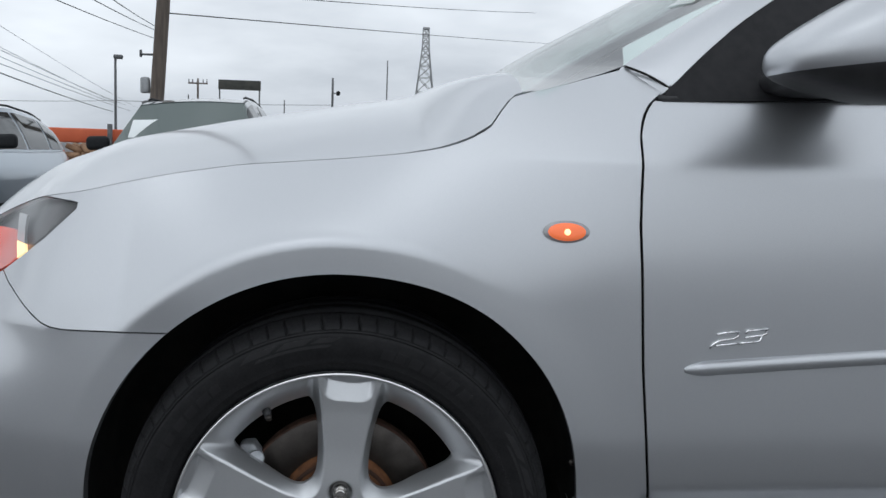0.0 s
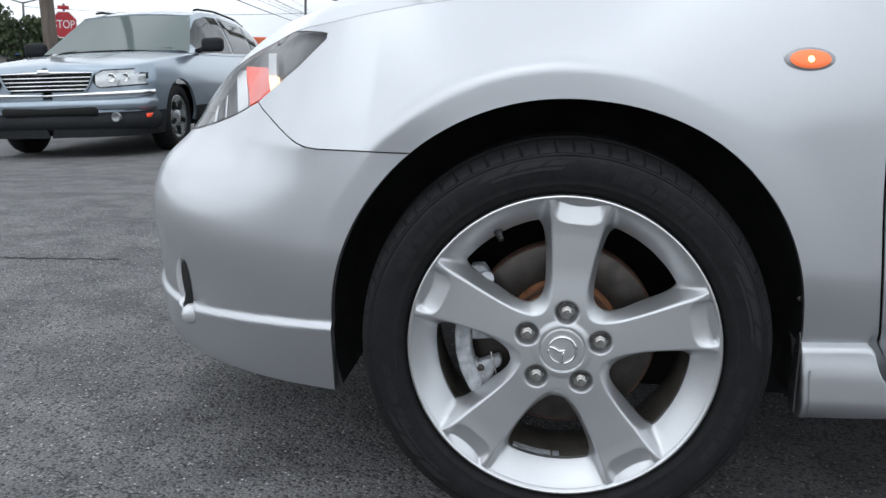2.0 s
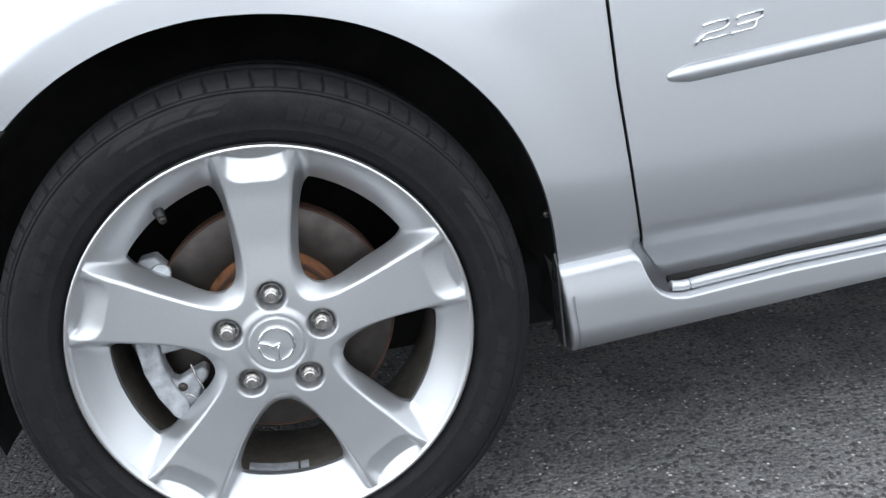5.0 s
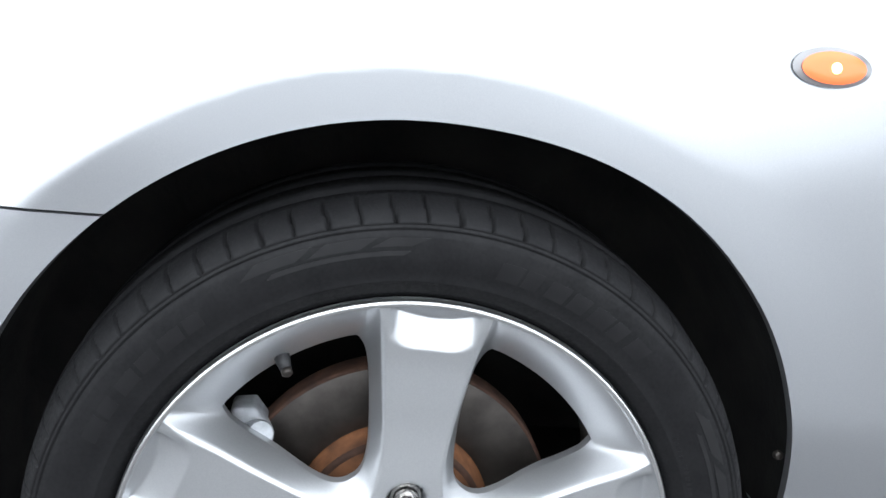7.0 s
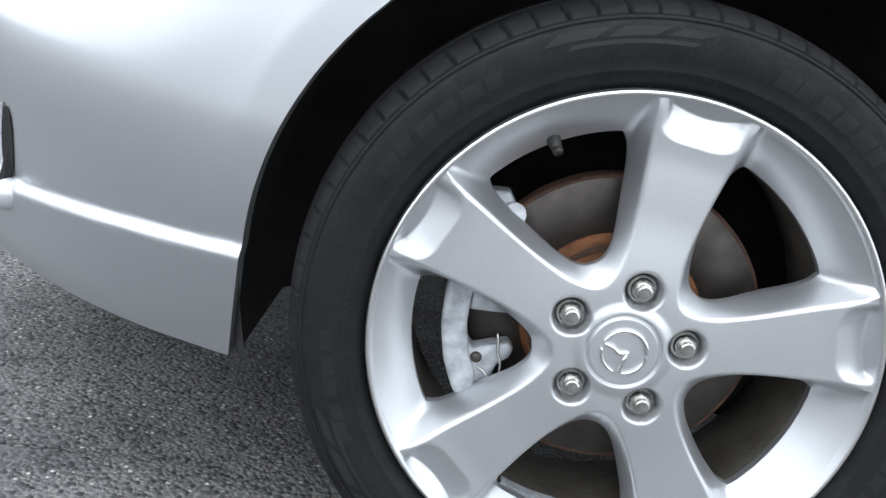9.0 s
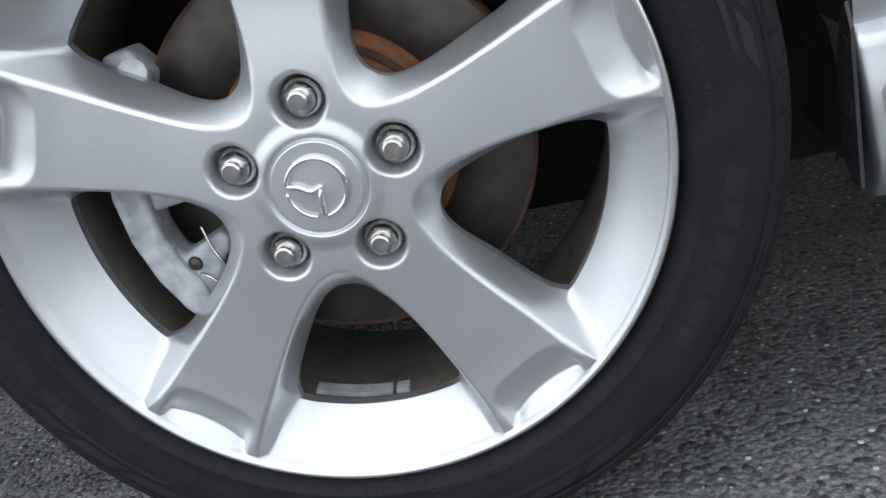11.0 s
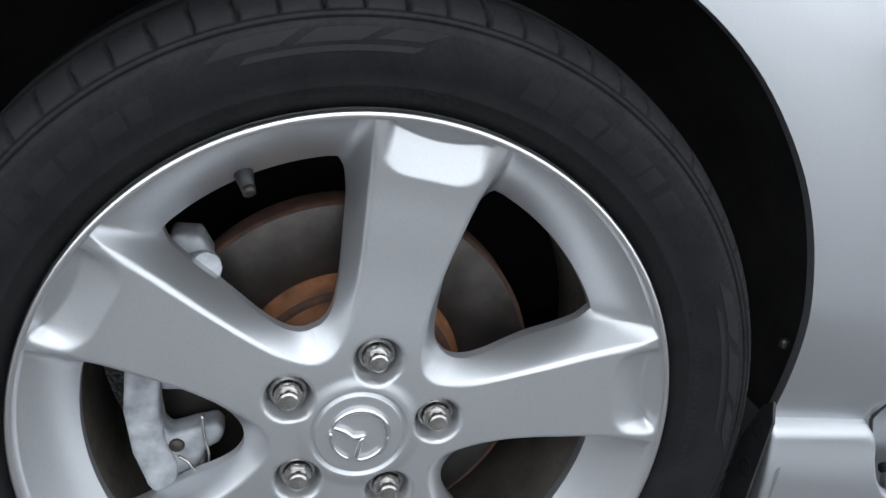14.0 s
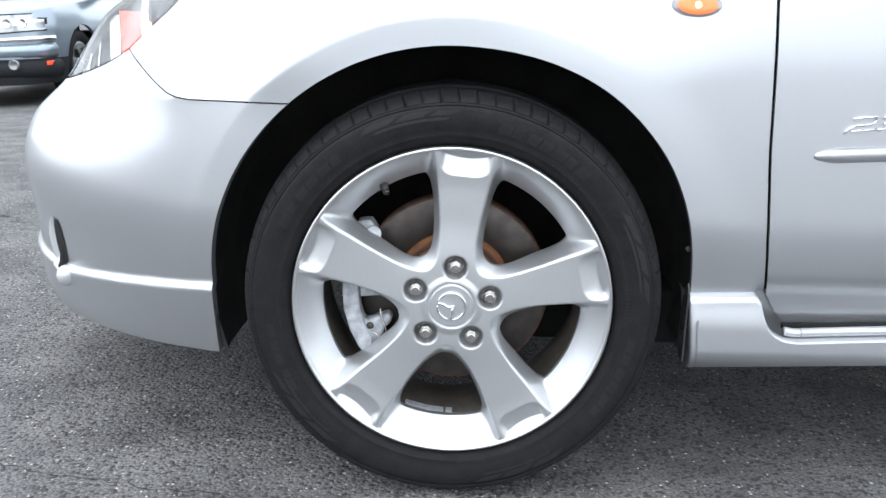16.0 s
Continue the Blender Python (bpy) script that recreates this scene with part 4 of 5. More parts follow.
bm = strip_bm([[Vector((3.30 + 0.14 * math.sin(math.pi * u), 0.16 + (2 * MID - 0.32) * v, 1.0 - 0.75 * u)) for u in steps(0, 1, 6)] for v in steps(0, 1, 8)])
edge_return(bm, 0.02)
part("tailgate", bm, SILVER, car)
bm = strip_bm([[Vector((0.30 + 0.45 * u, 0.22 + (2 * MID - 0.44) * v, 0.875 + 0.02 * math.sin(math.pi * u))) for u in steps(0, 1, 4)] for v in steps(0, 1, 8)])
edge_return(bm, 0.05)
part("dashboard", bm, BLACK_PLASTIC, car)
bm = strip_bm([[Vector((0.12 + 0.20 * u + 0.10 * (1 - math.sin(math.pi * v)), 0.13 + (2 * MID - 0.26) * v, 0.905 + 0.03 * math.sin(math.pi * v) - 0.015 * u)) for u in steps(0, 1, 4)] for v in steps(0, 1, 10)])
part("cowl", bm, BLACK_PLASTIC, car)

# black corner trim before the side glass, belt strip, and the mirror
both_sides("corner_trim", lambda: strip_bm([rail([(0.486, 0.108, 0.963), (0.554, 0.130, 1.027), (0.639, 0.154, 1.094), (0.80, 0.203, 1.198)], 12), rail([(0.472, 0.099, 0.938), (0.58, 0.096, 0.943), (0.70, 0.094, 0.947), (0.86, 0.092, 0.953)], 12)]), TRIM, car, "black plastic corner trim", 0.006)
both_sides("belt_strip", lambda: tube_bm([on_skin(x, belt(x) + 0.002) + Vector((0, 0.004, 0.002)) for x in steps(0.468, 2.3, 24)], 0.0055, 8), BLACK_PLASTIC, car, "black belt strip", 0.0)


def mirror_shell(cut):
    bm = bmesh.new()
    rings = []
    for i in range(21):
        u = i / 20 * math.pi
        ring = []
        for j in range(28):
            v = 2 * math.pi * j / 28
            cy, cz = math.cos(v), math.sin(v)
            e = 0.72
            s = math.sin(u) ** 0.62
            px = -math.cos(u) * 0.098
            qq = (px / 0.098 + 1) / 2
            ring.append(bm.verts.new((0.692 + px * 1.30, -0.075 + 0.105 * s * math.copysign(abs(cy) ** e, cy), 0.985 + 0.05 * qq + (0.036 + 0.078 * qq) * s * math.copysign(abs(cz) ** e, cz))))
        rings.append(ring)
    for a, b in zip(rings, rings[1:]):
        for j in range(28):
            f = (a[j], a[(j + 1) % 28], b[(j + 1) % 28], b[j])
            bm.faces.new(f)
    bmesh.ops.remove_doubles(bm, verts=bm.verts, dist=0.0005)
    bmesh.ops.bisect_plane(bm, geom=bm.verts[:] + bm.edges[:] + bm.faces[:], plane_co=(0.57, 0, 0.968), plane_no=(-0.12, 0, 1), clear_inner=not cut, clear_outer=cut)
    bmesh.ops.recalc_face_normals(bm, faces=bm.faces)
    return bm


def mirrored(bm):
    for v in bm.verts:
        v.co.y = 2 * MID - v.co.y
    bmesh.ops.reverse_faces(bm, faces=bm.faces)
    return bm


for side in (0, 1):
    flip = mirrored if side else (lambda b: b)
    cap = part("door_mirror", flip(mirror_shell(False)), SILVER, car, "silver door mirror on a black foot")
    part("mirror_base", flip(mirror_shell(True)), BLACK_PLASTIC, cap, "black lower shell")
    foot = bmesh.new()
    for i in range(9):
        u = i / 8
        for j in range(14):
            a = 2 * math.pi * j / 14
            foot.verts.new((0.695 + 0.070 * math.copysign(abs(math.cos(a)) ** 0.7, math.cos(a)) * (1 - 0.2 * u), 0.110 - 0.145 * u, 0.972 + 0.006 * u + 0.022 * math.copysign(abs(math.sin(a)) ** 0.7, math.sin(a))))
    foot.verts.ensure_lookup_table()
    for i in range(8):
        for j in range(14):
            foot.faces.new([foot.verts[k] for k in (i * 14 + j, i * 14 + (j + 1) % 14, (i + 1) * 14 + (j + 1) % 14, (i + 1) * 14 + j)])
    bmesh.ops.recalc_face_normals(foot, faces=foot.faces)
    part("mirror_foot", flip(foot), BLACK_PLASTIC, cap)

# rub strip on the door, with a pointed nose
def rub_strip(x0, x1):
    bm = bmesh.new()
    prev = None
    xs = [x0 + 0.030 * (k / 8) ** 2 for k in range(9)] + steps(x0 + 0.04, x1, 24)
    for x in xs:
        z = 0.5435 + 0.066 * (x - x0)
        h = 0.0112 * min(1.0, 0.16 + ((x - x0) / 0.030) ** 0.5 * 0.84)
        d = 0.009 * min(1.0, 0.3 + (x - x0) / 0.035)
        s = skin(x, z)
        prof = ((h, 0.0), (h * 0.92, d * 0.55), (h * 0.55, d * 0.86), (-h * 0.05, d), (-h * 0.5, d * 0.80), (-h * 0.9, d * 0.45), (-h, 0.0))
        ring = [bm.verts.new((x, skin(x, z + dz).y - dy, z + dz)) for dz, dy in prof]
        if prev:
            for j in range(6):
                bm.faces.new((prev[j], prev[j + 1], ring[j + 1], ring[j]))
        else:
            bm.faces.new(ring)
        prev = ring
    bmesh.ops.recalc_face_normals(bm, faces=bm.faces)
    return bm


both_sides("rub_strip", lambda: rub_strip(0.503, 1.47), SILVER, car, "body-coloured rub strip", 0.0)

# engine size badge: the digits 2.3 in slanted strokes
STROKES = (((12, 24), (32, 28), (52, 29), (51, 22), (42, 17), (17, 14), (6, 8), (0, 0)), ((10, 5), (32, 7), (53, 10)), ((58, 9), (60.5, 9.5)),
           ((64, 26), (68, 31), (105, 34), (103, 26), (94, 23), (64, 19)), ((94, 23), (92, 14), (86, 12), (58, 10), (55, 7)))
bb = bmesh.new()
for line in STROKES:
    pts = [(0.540 + 0.00084 * u, skin(0.540 + 0.00084 * u, 0.576 + 0.00088 * w).y - 0.0018, 0.576 + 0.00088 * w) for u, w in line]
    tube_bm(pts, 0.0020, 6, bb)
part("badge", bb, CHROME, car, "chrome badge reading 2.3")

# side marker lamp on the fender
def marker_bm(rx, rz, dome, lift):
    bm = bmesh.new()
    rows = []
    for i in range(9):
        u = i / 8
        row = []
        for j in range(40):
            a = 2 * math.pi * j / 40
            x, z = 0.317 + rx * u * math.cos(a), 0.7435 + rz * u * math.sin(a)
            row.append(bm.verts.new((x, skin(x, z).y - lift - dome * (1 - u ** 4), z)))
        rows.append(row)
    for a, b in zip(rows, rows[1:]):
        for j in range(40):
            bm.faces.new((a[j], a[(j + 1) % 40], b[(j + 1) % 40], b[j]))
    bmesh.ops.remove_doubles(bm, verts=bm.verts, dist=0.0001)
    bmesh.ops.recalc_face_normals(bm, faces=bm.faces)
    if sum(f.normal.y for f in bm.faces) > 0:
        bmesh.ops.reverse_faces(bm, faces=bm.faces)
    return bm


mk = part("side_marker_lamp", marker_bm(0.0340, 0.0160, 0.003, 0.0015), MARKER_GREY, car, "oval orange side marker lamp, lit")
part("marker_lens", marker_bm(0.0275, 0.0128, 0.003, 0.0050), AMBER, mk, "glowing orange lens")
part("marker_bulb", marker_bm(0.0045, 0.0045, 0.001, 0.0086), WHITE_GLOW, mk, "bright bulb")

# fog lamp opening at the bumper's corner, with bright surround
fog = bmesh.new()
for k in range(25):
    a = 2 * math.pi * k / 24
    fog.verts.new(skin(-0.745 - 0.020 * math.cos(a), 0.318 + 0.046 * math.sin(a), -0.0015))
fog.verts.ensure_lookup_table()
mid_v = fog.verts.new(skin(-0.745, 0.318, -0.001))
fog.verts.ensure_lookup_table()
for k in range(24):
    fog.faces.new((fog.verts[k], fog.verts[k + 1], mid_v))
bmesh.ops.recalc_face_normals(fog, faces=fog.faces)
fl = part("fog_lamp", fog, DARK, car, "dark fog lamp opening with bright surround")
ring = bmesh.new()
rows = []
for a in steps(-1.45, 1.45, 30):       # crescent panel, widest in the middle, bulging outward
    w = 0.026 * math.cos(a * 1.02)
    x0, z0 = -0.749 - 0.022 * math.cos(a), 0.317 + 0.050 * math.sin(a)
    rows.append([ring.verts.new(skin(x0 - w * u, z0, -0.001 - 0.007 * math.sin(math.pi * u) * max(0.0, math.cos(a)))) for u in steps(0, 1, 6)])
for p, q in zip(rows, rows[1:]):
    for k in range(6):
        ring.faces.new((p[k], p[k + 1], q[k + 1], q[k]))
bmesh.ops.recalc_face_normals(ring, faces=ring.faces)
part("fog_ring", ring, FOG_TRIM, fl, "pale satin crescent")
part("fog_chin", tube_bm([skin(-0.706 - 0.038 * u, 0.264 + 0.008 * u, 0.002) for u in steps(0, 1, 8)], [0.006, 0.013, 0.017, 0.019, 0.0195, 0.019, 0.017, 0.013, 0.006], 12), FOG_TRIM, fl)

# liner screws and clips
for x, y, z in ((0.344, 0.030, 0.398), (-0.021, 0.075, 0.682)):
    sc = revolve_bm([(0.0, -0.002), (0.0025, -0.0018), (0.0042, -0.001), (0.0046, 0.003)], 14)
    o = part("liner_screw", sc, DISC, car, "small dull metal screw")
    o.location = (x, y, z)
for z in (0.300, 0.262):
    sc = revolve_bm([(0.0, 0.002), (0.006, 0.001), (0.008, -0.001), (0.009, 0.003)], 14, axis="x")
    o = part("skirt_clip", sc, DARK, car, "black clip in the skirt's end")
    o.location = (0.3462, 0.027, z + 0.02)

tab = bmesh.new()
pts = [(0.012, 0.228), (0.014, 0.334), (0.022, 0.349), (0.033, 0.340), (0.046, 0.300), (0.046, 0.240), (0.030, 0.228)]
lo, hi = [[tab.verts.new((x, y, z)) for y, z in pts] for x in (0.3465, 0.3490)]
tab.faces.new(lo)
tab.faces.new(hi[::-1])
for i in range(7):
    tab.faces.new((lo[i], hi[i], hi[(i + 1) % 7], lo[(i + 1) % 7]))
bmesh.ops.recalc_face_normals(tab, faces=tab.faces)
part("liner_tab", tab, BLACK_PLASTIC, car, "black plastic liner end clipped to the skirt", flat=True)

# ---- ground ----
def asphalt_material():
    m = material("asphalt", (0.08, 0.08, 0.082), 0.85)
    nt = m.node_tree
    b = nt.nodes["Principled BSDF"]
    co = nt.nodes.new("ShaderNodeTexCoord")

    def noise_of(scale, detail, rough=0.55):
        n = nt.nodes.new("ShaderNodeTexNoise")
        n.inputs["Scale"].default_value, n.inputs["Detail"].default_value, n.inputs["Roughness"].default_value = scale, detail, rough
        nt.links.new(co.outputs["Object"], n.inputs["Vector"])
        return n

    def ramp_of(src, stops):
        r = nt.nodes.new("ShaderNodeValToRGB")
        while len(r.color_ramp.elements) < len(stops):
            r.color_ramp.elements.new(0.5)
        for e, (p, c) in zip(r.color_ramp.elements, stops):
            e.position, e.color = p, (*c, 1)
        nt.links.new(src, r.inputs[0])
        return r

    def mix(kind, fac, a, c):
        x = nt.nodes.new("ShaderNodeMix")
        x.data_type, x.blend_type = "RGBA", kind
        if isinstance(fac, float):
            x.inputs["Factor"].default_value = fac
        else:
            nt.links.new(fac, x.inputs["Factor"])
        nt.links.new(a, x.inputs["A"])
        nt.links.new(c, x.inputs["B"])
        return x.outputs["Result"]

    wide = ramp_of(noise_of(0.9, 6).outputs[0], [(0.3, (0.125, 0.126, 0.131)), (0.7, (0.182, 0.182, 0.185))])
    blotch = ramp_of(noise_of(5.0, 5).outputs[0], [(0.36, (0.62, 0.62, 0.63)), (0.62, (1.12, 1.11, 1.09))])
    grain = ramp_of(noise_of(170.0, 3, 0.7).outputs[0], [(0.33, (0.30, 0.30, 0.31)), (0.66, (1.60, 1.58, 1.55))])
    col = mix("MULTIPLY", 1.0, wide.outputs[0], blotch.outputs[0])
    col = mix("MULTIPLY", 1.0, col, grain.outputs[0])
    # pale chippings worn bare, and dark pits
    vo = nt.nodes.new("ShaderNodeTexVoronoi")
    vo.inputs["Scale"].default_value = 150.0
    nt.links.new(co.outputs["Object"], vo.inputs["Vector"])
    sep = nt.nodes.new("ShaderNodeSeparateColor")
    nt.links.new(vo.outputs["Color"], sep.inputs[0])
    pick = nt.nodes.new("ShaderNodeMath")
    pick.operation = "GREATER_THAN"
    pick.inputs[1].default_value = 0.86
    nt.links.new(sep.outputs[0], pick.inputs[0])
    near = nt.nodes.new("ShaderNodeMath")
    near.operation = "LESS_THAN"
    near.inputs[1].default_value = 0.38
    nt.links.new(vo.outputs["Distance"], near.inputs[0])
    both = nt.nodes.new("ShaderNodeMath")
    both.operation = "MULTIPLY"
    nt.links.new(pick.outputs[0], both.inputs[0])
    nt.links.new(near.outputs[0], both.inputs[1])
    chip = ramp_of(sep.outputs[1], [(0.0, (0.16, 0.16, 0.16)), (0.5, (0.30, 0.27, 0.24)), (1.0, (0.62, 0.61, 0.59))])
    col = mix("MIX", both.outputs[0], col, chip.outputs[0])
    pit = nt.nodes.new("ShaderNodeMath")
    pit.operation = "LESS_THAN"
    pit.inputs[1].default_value = 0.16
    nt.links.new(sep.outputs[2], pit.inputs[0])
    dark = nt.nodes.new("ShaderNodeRGB")
    dark.outputs[0].default_value = (0.025, 0.025, 0.027, 1)
    half = nt.nodes.new("ShaderNodeMath")
    half.operation = "MULTIPLY"
    half.inputs[1].default_value = 0.75
    nt.links.new(pit.outputs[0], half.inputs[0])
    col = mix("MIX", half.outputs[0], col, dark.outputs[0])
    nt.links.new(col, b.inputs["Base Color"])
    hgt = nt.nodes.new("ShaderNodeMath")
    hgt.operation = "SUBTRACT"
    hgt.inputs[0].default_value = 1.0
    nt.links.new(vo.outputs["Distance"], hgt.inputs[1])
    n4 = noise_of(60.0, 5, 0.7)
    add = nt.nodes.new("ShaderNodeMath")
    nt.links.new(hgt.outputs[0], add.inputs[0])
    nt.links.new(n4.outputs[0], add.inputs[1])
    bp = nt.nodes.new("ShaderNodeBump")
    bp.inputs["Strength"].default_value = 1.0
    bp.inputs["Distance"].default_value = 0.004
    nt.links.new(add.outputs[0], bp.inputs["Height"])
    nt.links.new(bp.outputs[0], b.inputs["Normal"])
    return m


ASPHALT = asphalt_material()


def ground_z(x, y):
    return smooth(0.9, 8.0, y) * (-0.06 + 0.061 * max(-7.0, min(1.0, x)))


gx = sorted(set([-2500, -600, -300, -120, -60, -40] + steps(-30, 30, 60) + [40, 60, 120, 300, 600, 2500]))
gy = sorted(set([-600, -200, -60, -30] + steps(-20, 40, 80) + [60, 120, 300, 800, 2500]))
bm = sheet_bm(gx, gy, lambda x, y: Vector((x, y, ground_z(x, y))))
ground = tagged(part("ground", bm, ASPHALT), "grey worn asphalt of a parking lot", "ground", kind="structure")

# cracks: thin dark furrows lying in the asphalt
CRACK = material("crack", (0.012, 0.012, 0.012), 0.95)


def crack(points, width):
    rnd = random.Random(len(points) * 17 + int(points[0][0] * 100))
    line = []
    for (x0, y0), (x1, y1) in zip(points, points[1:]):
        for k in range(14):
            t = k / 14
            line.append((x0 + (x1 - x0) * t + rnd.uniform(-1, 1) * 0.006, y0 + (y1 - y0) * t + rnd.uniform(-1, 1) * 0.008))
    bm = bmesh.new()
    prev = None
    for x, y in line:
        w = width * rnd.uniform(0.25, 1.0)
        row = [bm.verts.new((x, y - w, ground_z(x, y) + 0.0008)), bm.verts.new((x, y + w, ground_z(x, y) + 0.0008))]
        if prev:
            bm.faces.new((prev[0], row[0], row[1], prev[1]))
        prev = row
    return tagged(part("crack", bm, CRACK), "thin dark crack in the asphalt", "crack", "cracks", "structure")


# ---- parked cars behind ----
BLUE_PAINT = vary(material("ice_blue_metallic_paint", (0.3, 0.36, 0.43), 0.3, 0.65, 1.0), 700, (0.30, 0.36, 0.425), (0.36, 0.42, 0.485), 2.0)
GREY_PAINT = vary(material("dark_green_grey_paint", (0.12, 0.14, 0.14), 0.3, 0.5, 1.0), 700, (0.10, 0.12, 0.12), (0.14, 0.16, 0.16), 2.0)
CLAD = vary(material("dark_cladding", (0.018, 0.019, 0.021), 0.7, 0, 0, 0.2), 60, (0.012, 0.013, 0.015), (0.022, 0.024, 0.026), 5.0)
TINT = material("tinted_glass", (0.02, 0.024, 0.025), 0.05, 0.0, 0.0, 0.5)
SHELL = material("lamp_inner_shell", (0.22, 0.23, 0.24), 0.2, 0.5, 1.0)
SCREEN = material("windscreen_glass", (0.10, 0.125, 0.12), 0.05, 0.0, 0.0, 0.5)
HEADLAMP = material("headlamp_reflector", (0.55, 0.57, 0.58), 0.18, 0.7, 1.0)
RED = material("red_lens", (0.5, 0.03, 0.02), 0.3, 0, 0.5)


def suv(name, label, m, paint, width=1.0, tall=1.69, screen_note=False, low=0.0):
    """A tall estate car; its own x is forward from the front axle, y to its left, z up."""
    top = thing(name, label, "car", m, "cars parked behind")
    k = tall / 1.69
    W = curve([-4.05, -3.9, -3.4, -2.0, 0.0, 0.55, 0.80, 0.93, 1.00, 1.03], [0.70, 0.85, 0.93, 0.985, 0.965, 0.93, 0.84, 0.70, 0.50, 0.0])
    H = curve([-4.05, -3.6, -2.0, -0.75, -0.55, 0.0, 0.5, 0.75, 0.90, 1.0, 1.03], [0.98, 1.06, 1.05, 1.06, 1.065, 1.03, 0.985, 0.955, 0.935, 0.905, 0.88])
    fs = steps(-4.05, 0.5, 46) + steps(0.55, 0.90, 8) + [0.93, 0.96, 0.98, 1.0, 1.015, 1.027]

    def hull(f, v):
        w, h = W(f) * width, H(f) * k
        # side from sill to shoulder, then over the top to the middle
        if v <= 0.7:
            z = 0.30 + (h - 0.06 - 0.30) * v / 0.7
            y = w * (1 - 0.05 * max(0.0, (0.55 - z) / 0.3) ** 2 - 0.075 * max(0.0, (z - 0.72) / 0.3) ** 1.6)
        else:
            t = (v - 0.7) / 0.3
            y0 = w * (1 - 0.075 * max(0.0, (h - 0.06 - 0.72) / 0.3) ** 1.6)
            y = y0 * max(0.0, math.cos(t * math.pi / 2)) ** 0.75
            z = h - 0.06 + 0.06 * math.sin(t * math.pi / 2) ** 0.62 + 0.02 * smooth(0.3, 1, t)
        return Vector((f, y, z))

    def nose(y, z):
        """How far forward the skin stands at a given half width and height."""
        lo, hi = 0.2, 1.027
        for _ in range(26):
            f = (lo + hi) / 2
            best = 0.0
            for v in (steps(0, 0.7, 6) + steps(0.72, 1.0, 10)):
                q = hull(f, v)
                if q.z >= z - 0.03:
                    best = q.y
                    break
            if best > y:
                lo = f
            else:
                hi = f
        return lo

    arch = [lambda p, x=x: math.hypot(hull(*p).x - x, hull(*p).z - 0.36) - 0.405 if p[1] < 0.72 else 1 for x in (0.0, -2.95)]
    vs = steps(0, 0.7, 18) + steps(0.7, 1.0, 12)[1:]
    for sgn in (1, -1):
        bm = sheet_bm(fs, vs, lambda f, v: Vector((hull(f, v).x, sgn * hull(f, v).y, hull(f, v).z)), arch)
        bmesh.ops.recalc_face_normals(bm, faces=bm.faces)
        if sum(f.normal.y * sgn * f.calc_area() for f in bm.faces) < 0:
            bmesh.ops.reverse_faces(bm, faces=bm.faces)
        edge_return(bm, 0.03)
        body = part("body_side", bm, paint, top)
        # lower cladding
        bm = sheet_bm(fs, steps(0, 1, 4), lambda f, v: Vector((f * 1.004, sgn * (W(f) * width + 0.006 - 0.05 * (1 - v) ** 2), 0.22 + 0.24 * v - 0.0 * f)), [lambda p, x=x: math.hypot(p[0] - x, 0.22 + 0.24 * p[1] - 0.36) - 0.40 for x in (0.0, -2.95)])
        bmesh.ops.recalc_face_normals(bm, faces=bm.faces)
        part("cladding", bm, CLAD, top, "dark lower cladding")
        # glasshouse: pillar sheet with windows set in
        R = curve([-3.95, -3.6, -3.0, -2.2, -1.6, -1.25, -0.62], [1.15 - 0.3 * low, 1.45 - 0.8 * low, 1.60 - low, 1.66 - low, 1.655 - low, 1.60 - low, 1.07])

        def house(f, v):
            lo, hi = Vector((f, (W(f) * width) * 0.925, (H(f) - 0.035) * k)), Vector((f + 0.0, 0.66 * width, R(f) * k))
            p = lo + (hi - lo) * v
            p.y += 0.03 * math.sin(math.pi * v)
            return Vector((p.x, p.y * sgn, p.z))

        hs = steps(-3.95, -0.63, 60)
        bm = sheet_bm(hs, steps(0, 1, 12), house)
        bmesh.ops.recalc_face_normals(bm, faces=bm.faces)
        if sum(f.normal.y * sgn for f in bm.faces) < 0:
            bmesh.ops.reverse_faces(bm, faces=bm.faces)
        part("window_frame", bm, paint, top)
        for x0, x1 in ((-1.98, -0.86), (-2.92, -2.06), (-3.72, -3.00)):
            out = lambda f, v: house(f, v) + Vector((0, 0.006 * sgn, 0))
            bm = sheet_bm(steps(x0, x1, 24), steps(0.06, 0.93, 10), out, [lambda p: R(p[0]) * k - house(*p).z - 0.055])
            bmesh.ops.recalc_face_normals(bm, faces=bm.faces)
            if sum(f.normal.y * sgn for f in bm.faces) < 0:
                bmesh.ops.reverse_faces(bm, faces=bm.faces)
            part("side_window", bm, TINT, top, "dark tinted side window")
        part("roof_rail", tube_bm([house(f, 1.0) + Vector((0, -0.04 * sgn, 0.035)) for f in steps(-3.4, -1.5, 16)], 0.014, 8), CLAD, top, "dark roof rail")
        # mirror
        mb = box_bm((0.14, 0.25, 0.16), (-0.80, sgn * (0.98 * width + 0.09), 1.13 * k), 0.05, 4)
        mir = part("door_mirror", mb, CLAD, top, "dark door mirror")
        part("mirror_arm", tube_bm([(-0.82, sgn * 0.86 * width, 1.06 * k), (-0.82, sgn * (0.98 * width), 1.09 * k)], 0.03, 8), CLAD, mir)
